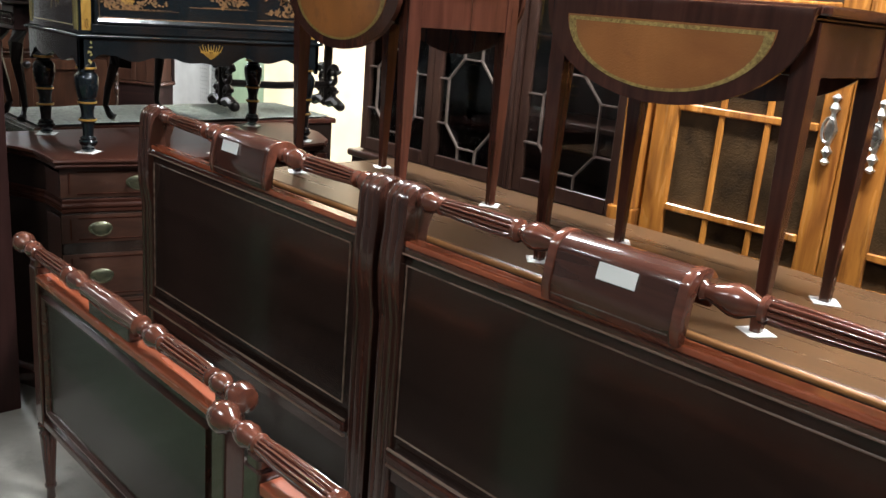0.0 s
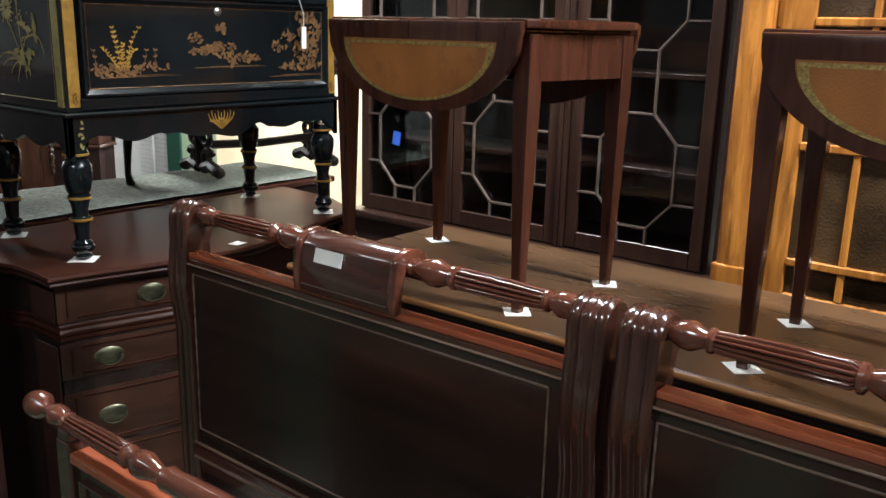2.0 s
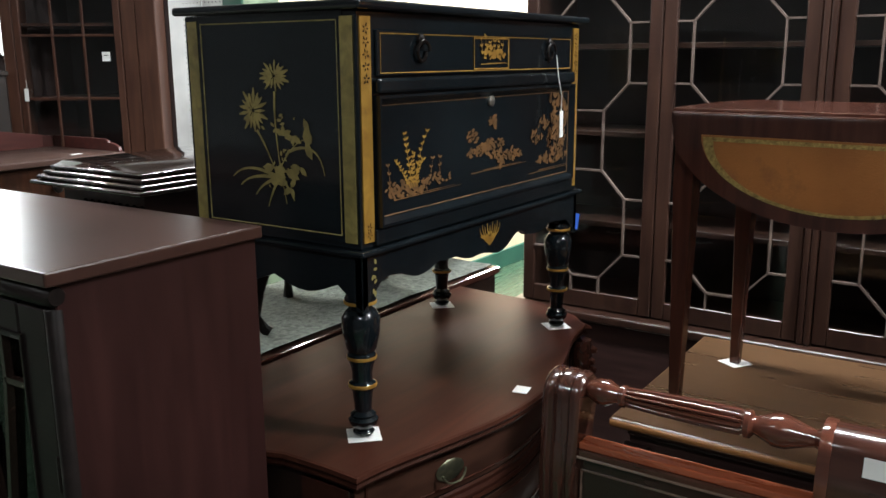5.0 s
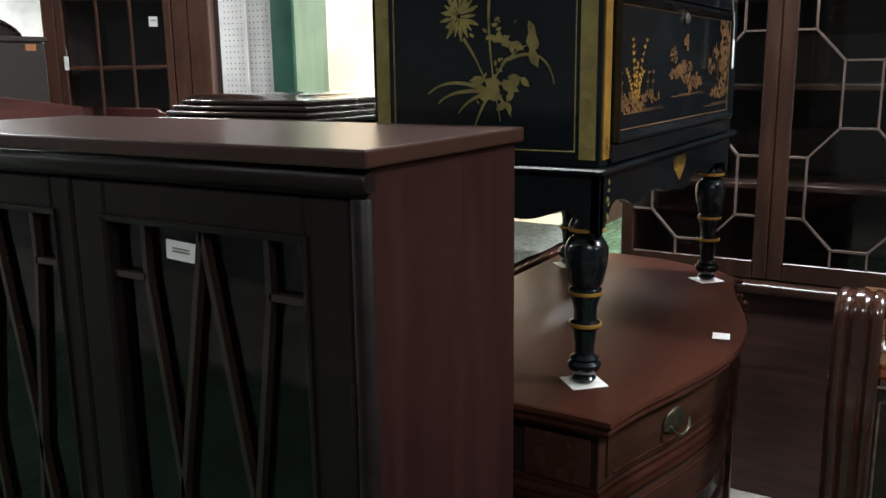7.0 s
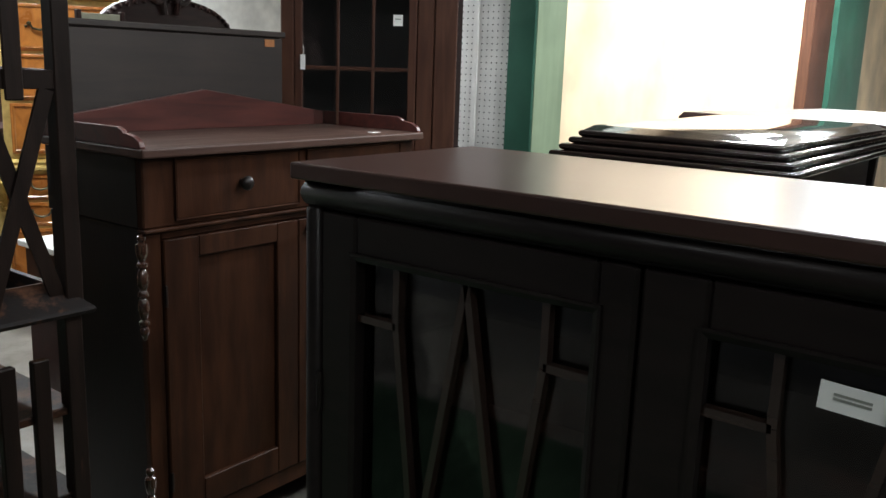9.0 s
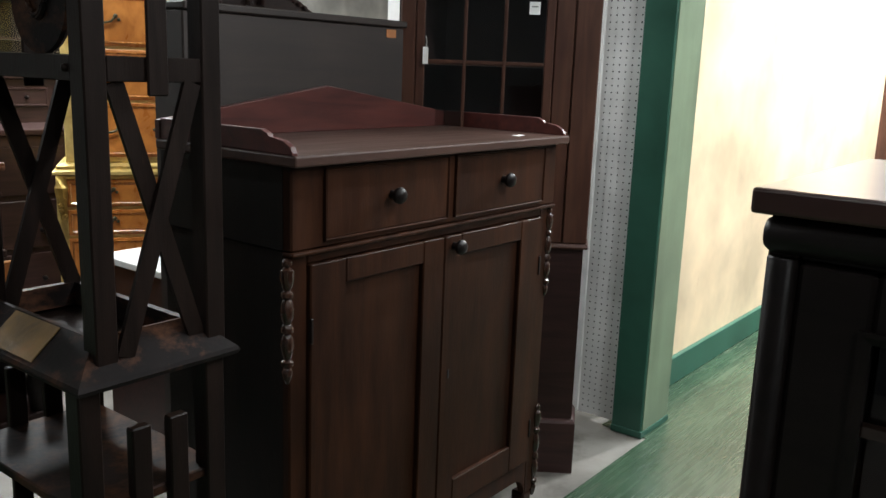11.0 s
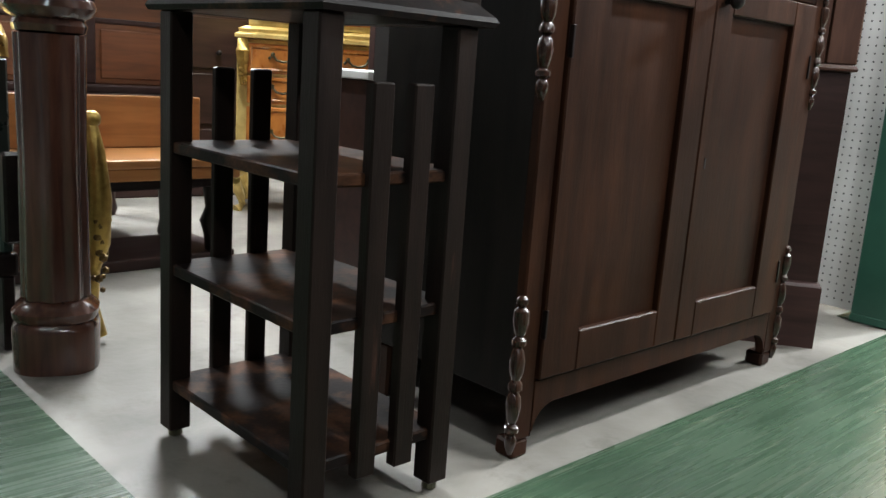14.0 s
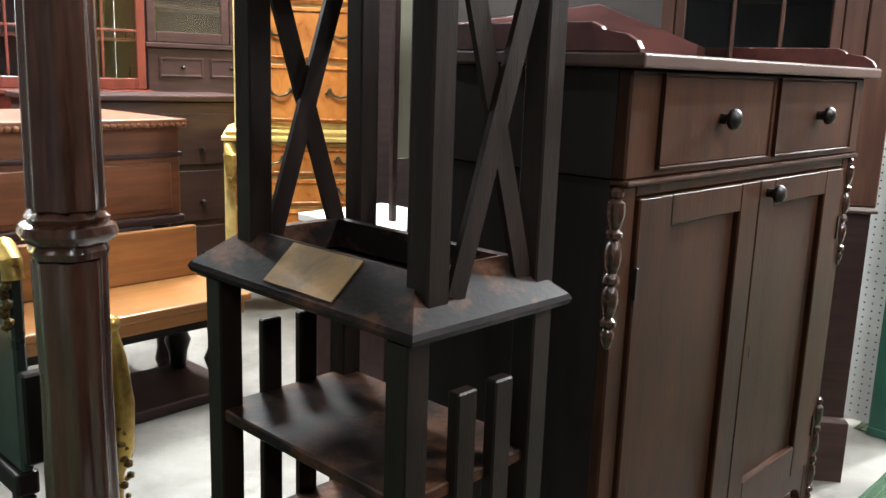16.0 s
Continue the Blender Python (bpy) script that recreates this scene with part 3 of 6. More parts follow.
# ---------------------------------------------------------------- long sideboard behind the headboards
def long_sideboard():
    t = thing("sideboard", pose(1.5, 2.51, 0, 0, 0, FACE_W), "long brown walnut sideboard with carved dark front", "sideboard")
    L, D, H = 2.35, 0.66, 0.865
    part("top", box(0, L, 0, D, H - 0.022, H, 0.006, seg=2), walnut_top, t)
    # pale rounded strip stands in for the highlight on the top's edge
    part("top_edge", lathe([(0.0075, 0.004), (0.0085, 0.008), (0.0085, L - 0.008), (0.0075, L - 0.004)], 12, "x", (0, 0.004, H - 0.0105)), oak_seat, t, "light front edge, its highlight put into the colour", smooth=True)
    part("top_moulding", box(0.03, L - 0.03, 0.03, D, H - 0.045, H - 0.0225, 0.006, seg=2), dark_cabinet, t)
    b = part("body", box(0.03, L - 0.03, 0.05, D, 0.12, H - 0.046, 0.004), dark_cabinet, t)
    n = 4
    w = (L - 0.1) / n
    for i in range(n):
        x = 0.05 + i * w
        d = part("drawer", box(x + 0.05, x + w - 0.05, 0.038, 0.05, 0.62, 0.78, 0.004), dark_cabinet, t)
        dd = part("door", box(x + 0.05, x + w - 0.05, 0.038, 0.05, 0.16, 0.58, 0.004), dark_cabinet, t)
        part("door_moulding", ring_frame(x + 0.09, x + w - 0.09, 0.2, 0.54, 0.02, 0.026, 0.038), mahogany_panel, dd)
        part("knob", lathe([(0.006, 0), (0.006, 0.012), (0.014, 0.02), (0.012, 0.03), (0.003, 0.034)], 10, "y", (0, 0, 0)), brass, d).matrix_basis = pose(x + w / 2, 0.038, 0.7, 180, 0, 0)
    for i in range(n + 1):
        x = (0.05, 0.5, 0.96, 1.75, L - 0.05)[i]
        bm = box(x - 0.03, x + 0.03, 0.022, 0.05, 0.12, 0.8, 0.004)
        p = part("carved_pilaster", bm, dark_cabinet, t)
        bm = bmesh.new()
        for k in range(10):
            z = 0.2 + k * 0.055
            tube([(x + 0.022 * math.cos(a), 0.02 - 0.004 * math.sin(2 * a), z + 0.022 * math.sin(a)) for a in [j * 0.7 + k for j in range(8)]], 0.006, 6, bm, [1, 1.2, 1.2, 1, 0.9, 0.8, 0.6, 0.4])
            blob((x, 0.018, z), 0.009, bm, sub=1)
        part("carving", bm, dark_cabinet, p, smooth=True)
    for x in (0.06, L / 2, L - 0.06):
        for y in (0.08, D - 0.06):
            part("foot", lathe([(0.03, 0), (0.045, 0.03), (0.045, 0.07), (0.03, 0.09), (0.035, 0.12)], 14, "z", (x, y, 0)), dark_cabinet, t, smooth=True)
    return t


long_sideboard()


def floor_card(x, y, z, a, s=0.06, label="white paper card under a furniture leg"):
    ob = tagged(part("paper_card", box(-s / 2, s / 2, -s / 2, s / 2, 0, 0.001, 0), card), label, "card", "protective cards")
    ob.matrix_world = pose(x, y, z, 0, 0, a)
    return ob


# ---------------------------------------------------------------- drop-leaf tables
def drop_leaf_table(m, W, D, H, legs=True):
    """Local x along the hinge, y into the depth; a round leaf hangs at the front and one at the back."""
    t = thing("drop_leaf_table", m, "small mahogany drop-leaf table with tan leather-inset leaves", "table", "drop-leaf tables")
    top_o = [(0.0, 0.0), (W, 0.0), (W + 0.008, 0.03), (W + 0.016, D / 2), (W + 0.008, D - 0.03), (W, D), (0.0, D), (-0.008, D - 0.03), (-0.016, D / 2), (-0.008, 0.03)]
    part("tabletop", slab(top_o, H - 0.02, H, "xy", 0.005), table_wood, t)
    part("apron_moulding", box(0.01, W - 0.01, 0.012, D - 0.012, H - 0.03, H - 0.0205, 0.003), table_wood, t)
    for y in (0.025, D - 0.04):
        part("apron", box(0.03, W - 0.03, y, y + 0.015, H - 0.13, H - 0.031, 0.002), table_wood, t)
    for x in (0.005, W - 0.02):
        a = [(0.03, H - 0.13), (D - 0.03, H - 0.13), (D - 0.03, H - 0.031), (0.03, H - 0.031)]
        part("end_apron", slab(a, x, x + 0.015, "yz", 0.001), table_wood, t)
    for x in (0.022, W - 0.022):
        for y in (0.035, D - 0.035):
            bm = bmesh.new()
            w0, w1 = 0.021, 0.0115
            lo = [bm.verts.new((x + a * w1, y + b * w1, 0.001)) for a, b in ((-1, -1), (1, -1), (1, 1), (-1, 1))]
            mi = [bm.verts.new((x + a * w0, y + b * w0, H - 0.16)) for a, b in ((-1, -1), (1, -1), (1, 1), (-1, 1))]
            hi = [bm.verts.new((x + a * w0, y + b * w0, H - 0.031)) for a, b in ((-1, -1), (1, -1), (1, 1), (-1, 1))]
            for p, q in ((lo, mi), (mi, hi)):
                for i in range(4):
                    bm.faces.new((p[i], p[(i + 1) % 4], q[(i + 1) % 4], q[i]))
            bm.faces.new(lo[::-1])
            bm.faces.new(hi)
            bmesh.ops.bevel(bm, geom=[e for e in bm.edges if abs((e.verts[0].co - e.verts[1].co).z) > 0.05], offset=0.003, segments=1, affect="EDGES")
            part("leg", bm, table_wood, t)
    # hanging leaves: half-discs set under the hinge
    R = W / 2 - 0.005
    drop = 0.215
    for y, s in ((-0.016, -1), (D + 0.002, 1)):
        half = [(W / 2 + R * math.cos(math.pi + math.pi * i / 30), H - 0.028 - (drop - 0.028) * abs(math.sin(math.pi * i / 30))) for i in range(31)]
        half = [(0.002, H - 0.006)] + half + [(W - 0.002, H - 0.006)]
        leaf = part("leaf", slab(half, y, y + 0.014, "xz", 0.005), table_wood, t, smooth=True)
        yy = (y - 0.0012) if s < 0 else (y + 0.014)
        k = 0.8
        inner = [(W / 2 + R * k * math.cos(math.pi + math.pi * i / 30), H - 0.05 - (drop * k - 0.035) * abs(math.sin(math.pi * i / 30))) for i in range(31)]
        part("leather_inset", slab(inner, yy, yy + 0.0012, "xz"), leather, leaf)
        # tooled gold border just inside the leather's edge
        cx, cz = W / 2, H - 0.05
        bm = bmesh.new()
        yo = yy - 0.0006 if s < 0 else yy + 0.0018
        pts = [(cx + (p[0] - cx) * 0.985, cz - 0.004 + (p[1] - cz) * 0.985) for p in inner]
        ins = [(cx + (p[0] - cx) * 0.9, cz - 0.012 + (p[1] - cz) * 0.88) for p in inner]
        va = [bm.verts.new((a, yo, b)) for a, b in pts]
        vb = [bm.verts.new((a, yo, b)) for a, b in ins]
        n = len(va)
        for i in range(n):
            bm.faces.new((va[i], va[(i + 1) % n], vb[(i + 1) % n], vb[i]))
        part("tooled_border", bm, gold_tooling, leaf)
    return t


TZ = 0.866
for m, W, D, H in ((pose(1.612, 2.441, TZ, 0, 0, FACE_W - 6.3), 0.655, 0.413, 0.648), (pose(1.56, 1.312, TZ, 0, 0, FACE_W + 1.5), 0.61, 0.415, 0.637)):
    drop_leaf_table(m, W, D, H)
    for dx in (0.022, W - 0.022):
        for dy in (0.035, D - 0.035):
            foot = m @ Vector((dx, dy, 0))
            floor_card(foot.x, foot.y, 0.8655, random.uniform(20, 70))
# ---------------------------------------------------------------- serpentine dresser and the lacquered chest on it
def bail_pull(x, y, z, parent, rz=0, w=0.05):
    h = part("pull", lathe([(0.001, -0.003), (w * 0.55, -0.003), (w * 0.62, 0.0)], 20, "y"), brass, parent, "oval brass plate pull with a hanging bail", smooth=True)
    h.matrix_basis = pose(x, y, z, 0, 0, rz) @ Matrix.Diagonal((1, 1, 0.62, 1))
    pts = [(w * 0.5 * math.cos(a), -0.012 - 0.006 * math.sin(-a), w * 0.55 * math.sin(a)) for a in [math.pi + math.pi * i / 10 for i in range(11)]]
    part("bail", tube(pts, 0.003, 6), brass, h, smooth=True)
    return h


def serp_front(n=44):
    """The dresser's front line in plan, from its left corner to its right one."""
    pts = []
    for i in range(n + 1):
        x = 1.06 * i / n
        pts.append((x, -0.095 * math.sin(math.pi * min(1.0, x)) ** 1.5 + 0.04 * (x / 1.04) ** 3))
    return pts


def dresser():
    t = thing("dresser", pose(0.972, 2.768, 0), "mahogany serpentine dresser with oval brass pulls", "dresser")
    front = serp_front()
    D = 0.56
    left = [(0.0, D * 0.0), (0.004, 0.08), (0.002, 0.18), (-0.03, 0.27), (-0.07, 0.36), (-0.07, D)]
    right = [(1.06, 0.03), (1.075, 0.06), (1.12, 0.1), (1.2, D * 0.5), (1.22, D)]
    outline = front + right + left[:0:-1]
    H = 0.88

    prof = [(-0.018, H - 0.032), (-0.004, H - 0.03), (0.0, H - 0.024), (-0.004, H - 0.018), (0.002, H - 0.014), (0.006, H - 0.008), (0.003, H - 0.001), (-0.004, H)]
    part("top", sweep_outline(outline, prof), mahogany_top, t)
    part("body", sweep_outline(outline, [(-0.03, 0.08), (-0.03, H - 0.033)]), mahogany_panel, t)
    part("waist_moulding", sweep_outline(outline, [(-0.031, 0.694), (-0.026, 0.7), (-0.028, 0.71), (-0.023, 0.716), (-0.023, 0.722), (-0.028, 0.729), (-0.026, 0.738), (-0.031, 0.744)]), mahogany_top, t, "reeded waist moulding")
    part("plinth", sweep_outline(outline, [(-0.03, 0.0), (-0.012, 0.0), (-0.012, 0.065), (-0.02, 0.075), (-0.03, 0.08)]), mahogany, t)

    def run(u0, u1, z0, z1, off, name, parent, material, bev=0.003):
        pts = [p for p in front if u0 <= p[0] <= u1]
        bm = bmesh.new()
        rows = []
        for a, b in pts:
            rows.append([bm.verts.new((a, b + 0.03 + d, z)) for d, z in ((0.0, z0), (-off * 0.6, z0), (-off, z0 + 0.004), (-off, z1 - 0.004), (-off * 0.6, z1), (0.0, z1))])
        for a, b in zip(rows, rows[1:]):
            for i in range(5):
                bm.faces.new((a[i], b[i], b[i + 1], a[i + 1]))
        bm.faces.new(rows[0])
        bm.faces.new(rows[-1][::-1])
        return part(name, bm, material, parent, smooth=True)

    for z0, z1 in ((0.748, 0.845), (0.594, 0.69), (0.4, 0.555), (0.1, 0.39)):
        d = run(0.02, 1.03, z0, z1, 0.003, "drawer", t, dresser_front)
        zm = (z0 + z1) / 2
        # raised cock-bead round the drawer
        for zb in (z0 + 0.012, z1 - 0.012):
            pts = [(a, b + 0.0262, zb) for a, b in front if 0.05 <= a <= 1.0]
            part("cock_bead", tube(pts, 0.0028, 5), mahogany_top, d, smooth=True)
        for xb in (0.05, 1.0):
            yb = min(front, key=lambda p: abs(p[0] - xb))[1]
            part("cock_bead", bar((xb, yb + 0.0262, z0 + 0.012), (xb, yb + 0.0262, z1 - 0.012), 0.005, 0.005), mahogany_top, d)
        for xb in ((0.256, 0.8) if z0 > 0.7 else (0.14, 0.9)):
            i = min(range(len(front)), key=lambda k: abs(front[k][0] - xb))
            (ax, ay), (bx, by) = front[i - 1], front[i + 1]
            bail_pull(xb, front[i][1] + 0.0265, zm, d, math.degrees(math.atan2(by - ay, bx - ax)), 0.062)
    # concave end with sunk panels
    for z0, z1 in ((0.745, 0.83), (0.12, 0.68)):
        part("end_panel", box(-0.003, 0.0, 0.04, 0.16, z0, z1, 0.001), mahogany, t).matrix_basis = pose(0.028, 0, 0)
    # carved canted corner at the far end of the front
    p = part("carved_corner", lathe([(0.02, 0.1), (0.028, 0.12), (0.022, 0.2), (0.026, 0.6), (0.03, 0.65), (0.022, 0.7), (0.03, 0.8), (0.026, 0.84)], 12, "z", (1.045, 0.04, 0)), mahogany, t, smooth=True)
    bm = bmesh.new()
    for k in range(4):
        blob((1.045 + 0.012 * (k % 2), 0.012, 0.72 + 0.03 * k), 0.014, bm, sub=1)
    part("rosette", bm, mahogany_top, p, smooth=True)
    return t


dresser()
price_label(pose(1.50, 2.72, 0.8812, -90, 0, 12), 0.04, 0.034, label="small white price label on the dresser top")


def petal_bm(cx, cz, r, n, squash, tilt, bm, length=1.0):
    for i in range(n):
        a = tilt + 2 * math.pi * i / n
        rr = r * (0.88 + 0.12 * math.sin(7 * a + n))
        d = Vector((math.cos(a), math.sin(a) * squash))
        s = Vector((-d.y, d.x)) * min(0.2, 1.7 / n)
        q = [Vector((cx, cz)) + d * rr * k + s * rr * w for k, w in ((0.25, 0), (0.65, -1), (1.0, -0.3), (1.0, 0.3), (0.65, 1))]
        bm.faces.new([bm.verts.new((v.x, -3e-6 * len(bm.faces), v.y)) for v in q])


def stroke(points, w, bm):
    pts = [Vector((a, b)) for a, b in points]
    va, vb = [], []
    for i, p in enumerate(pts):
        d = (pts[min(i + 1, len(pts) - 1)] - pts[max(0, i - 1)]).normalized()
        k = w * (1 - 0.7 * i / (len(pts) - 1))
        lift = -3e-6 * len(bm.faces)
        va.append(bm.verts.new((p.x - d.y * k, lift, p.y + d.x * k)))
        vb.append(bm.verts.new((p.x + d.y * k, lift, p.y - d.x * k)))
    for i in range(len(pts) - 1):
        bm.faces.new((va[i], va[i + 1], vb[i + 1], vb[i]))


def bez(a, b, c, n=9):
    return [tuple((1 - u) ** 2 * a[i] + 2 * u * (1 - u) * b[i] + u * u * c[i] for i in (0, 1)) for u in [k / n for k in range(n + 1)]]


def leaf_shape(x, z, a, l, bm):
    d = Vector((math.cos(a), math.sin(a)))
    s = Vector((-d.y, d.x))
    q = [Vector((x, z)) + d * l * k + s * l * w for k, w in ((0, 0), (0.3, 0.26), (0.65, 0.22), (1, 0), (0.6, -0.25), (0.25, -0.2))]
    bm.faces.new([bm.verts.new((v.x, -3e-6 * len(bm.faces), v.y)) for v in q])


def flower_spray():
    """The painted spray: two mums, stems and long curling leaves, drawn flat in xz over 0.37 by 0.39."""
    bm = bmesh.new()
    rnd = random.Random(4)
    for cx, cz, sq in ((0.2, 0.335, 0.75), (0.128, 0.255, 1.1)):
        for r, n in ((0.05, 17), (0.036, 13), (0.024, 10), (0.013, 7)):
            petal_bm(cx, cz, r, n, sq, 0.37 * n, bm)
    stroke(bez((0.2, 0.3), (0.19, 0.2), (0.225, 0.04), 9), 0.0035, bm)
    stroke(bez((0.138, 0.21), (0.17, 0.17), (0.2, 0.1), 9), 0.0035, bm)
    stroke(bez((0.2, 0.11), (0.24, 0.18), (0.29, 0.195), 9), 0.0025, bm)
    stroke(bez((0.24, 0.165), (0.33, 0.2), (0.345, 0.115), 9), 0.004, bm)
    for e, c in (((0.05, 0.095), (0.1, 0.14)), ((0.075, 0.075), (0.11, 0.11)), ((0.125, 0.055), (0.15, 0.09)), ((0.165, 0.03), (0.185, 0.08)), ((0.25, 0.05), (0.23, 0.09))):
        stroke(bez((0.205, 0.1), c, e, 9), 0.005, bm)
    for x, z, l in ((0.22, 0.2, 0.04), (0.25, 0.2, 0.035), (0.29, 0.185, 0.045), (0.3, 0.21, 0.04), (0.27, 0.13, 0.045), (0.225, 0.12, 0.05), (0.19, 0.125, 0.05), (0.24, 0.08, 0.04), (0.2, 0.085, 0.035)):
        for k in range(3):
            leaf_shape(x, z, rnd.uniform(0, 6.28), l * rnd.uniform(0.6, 1.0), bm)
    for k in range(34):
        leaf_shape(rnd.gauss(0.215, 0.02), rnd.uniform(0.08, 0.25), rnd.uniform(0, 6.28), rnd.uniform(0.008, 0.016), bm)
    return bm


def dabs(bm, rnd, cx, cz, rx, rz, n, size, lean=0.0):
    """Small brush marks gathered in a soft oval."""
    for k in range(n):
        a, q = rnd.uniform(0, 6.28), math.sqrt(rnd.random())
        leaf_shape(cx + rx * q * math.cos(a), cz + rz * q * math.sin(a), rnd.gauss(lean, 0.5), size * rnd.uniform(0.6, 1.3), bm)


def frond(bm, rnd, p, q, r, pairs, size):
    """A curved stem with leaves set in pairs."""
    pts = bez(p, q, r, 8)
    stroke(pts, 0.0012, bm)
    for k in range(pairs):
        x, z = pts[min(8, 1 + round(7 * k / max(1, pairs - 1)))]
        for sd in (-1, 1):
            leaf_shape(x, z, 1.57 - sd * rnd.uniform(0.6, 1.1), size * rnd.uniform(0.7, 1.1), bm)


def landscape(kind, w, h, seed):
    """A raised-gilt scene of soft banks, rocks and sprigs, drawn flat in xz."""
    bm = bmesh.new()
    rnd = random.Random(seed)
    if kind == "sprig":
        dabs(bm, rnd, 0.28 * w, 0.1 * h, 0.3 * w, 0.09 * h, 90, 0.014)
        dabs(bm, rnd, 0.7 * w, 0.13 * h, 0.25 * w, 0.05 * h, 30, 0.012)
        for x in (0.05, 0.62, 0.75):
            frond(bm, rnd, (x * w, 0.15 * h), (x * w + 0.003, 0.25 * h), (x * w + rnd.uniform(-0.01, 0.012), 0.4 * h), 3, 0.01)
    elif kind == "island":
        for x, z, rx, rz, n in ((0.2, 0.33, 0.2, 0.08, 40), (0.45, 0.4, 0.2, 0.16, 90), (0.75, 0.2, 0.25, 0.08, 60), (0.45, 0.85, 0.07, 0.12, 36), (0.1, 0.6, 0.08, 0.12, 18), (0.6, 0.1, 0.06, 0.08, 16)):
            dabs(bm, rnd, x * w, z * h, rx * w, rz * h, n, 0.013, -0.4 if x > 0.4 else 0.4)
    elif kind == "crag":
        for x, z, rx, rz, n in ((0.62, 0.12, 0.38, 0.07, 70), (0.7, 0.35, 0.22, 0.2, 110), (0.78, 0.66, 0.2, 0.2, 110), (0.7, 0.88, 0.18, 0.1, 40), (0.25, 0.42, 0.14, 0.08, 26), (0.4, 0.58, 0.12, 0.08, 26)):
            dabs(bm, rnd, x * w, z * h, rx * w, rz * h, n, 0.014, 0.9)
    else:
        dabs(bm, rnd, 0.5 * w, 0.35 * h, 0.4 * w, 0.22 * h, 70, 0.012)
        for k in range(6):
            frond(bm, rnd, ((0.15 + 0.14 * k) * w, 0.3 * h), ((0.15 + 0.14 * k) * w, 0.5 * h), ((0.1 + 0.16 * k) * w, rnd.uniform(0.7, 1) * h), 3, 0.01)
    for k in range(2):
        z = 0.02 * h * k - 0.003
        stroke([(w * (0.1 + 0.2 * k), z), (w * 0.6, z + 0.001), (w * (1.1 - 0.1 * k), z + 0.002)], 0.0012, bm)
    return bm


def turned_leg_profile(z0, z1):
    s = z1 - z0
    pr = [(0.013, 0.0), (0.02, 0.015), (0.022, 0.03), (0.018, 0.045), (0.02, 0.06), (0.028, 0.09), (0.03, 0.12), (0.024, 0.14), (0.026, 0.155), (0.017, 0.18), (0.018, 0.24), (0.021, 0.33), (0.026, 0.345), (0.027, 0.375), (0.02, 0.39), (0.02, 0.45), (0.023, 0.5), (0.029, 0.56), (0.028, 0.58), (0.024, 0.59), (0.03, 0.62), (0.037, 0.74), (0.038, 0.83), (0.03, 0.88), (0.022, 0.9), (0.026, 0.92), (0.031, 0.94), (0.031, 0.96), (0.026, 1.0)]
    return [(r, z0 + h * s) for r, h in pr]


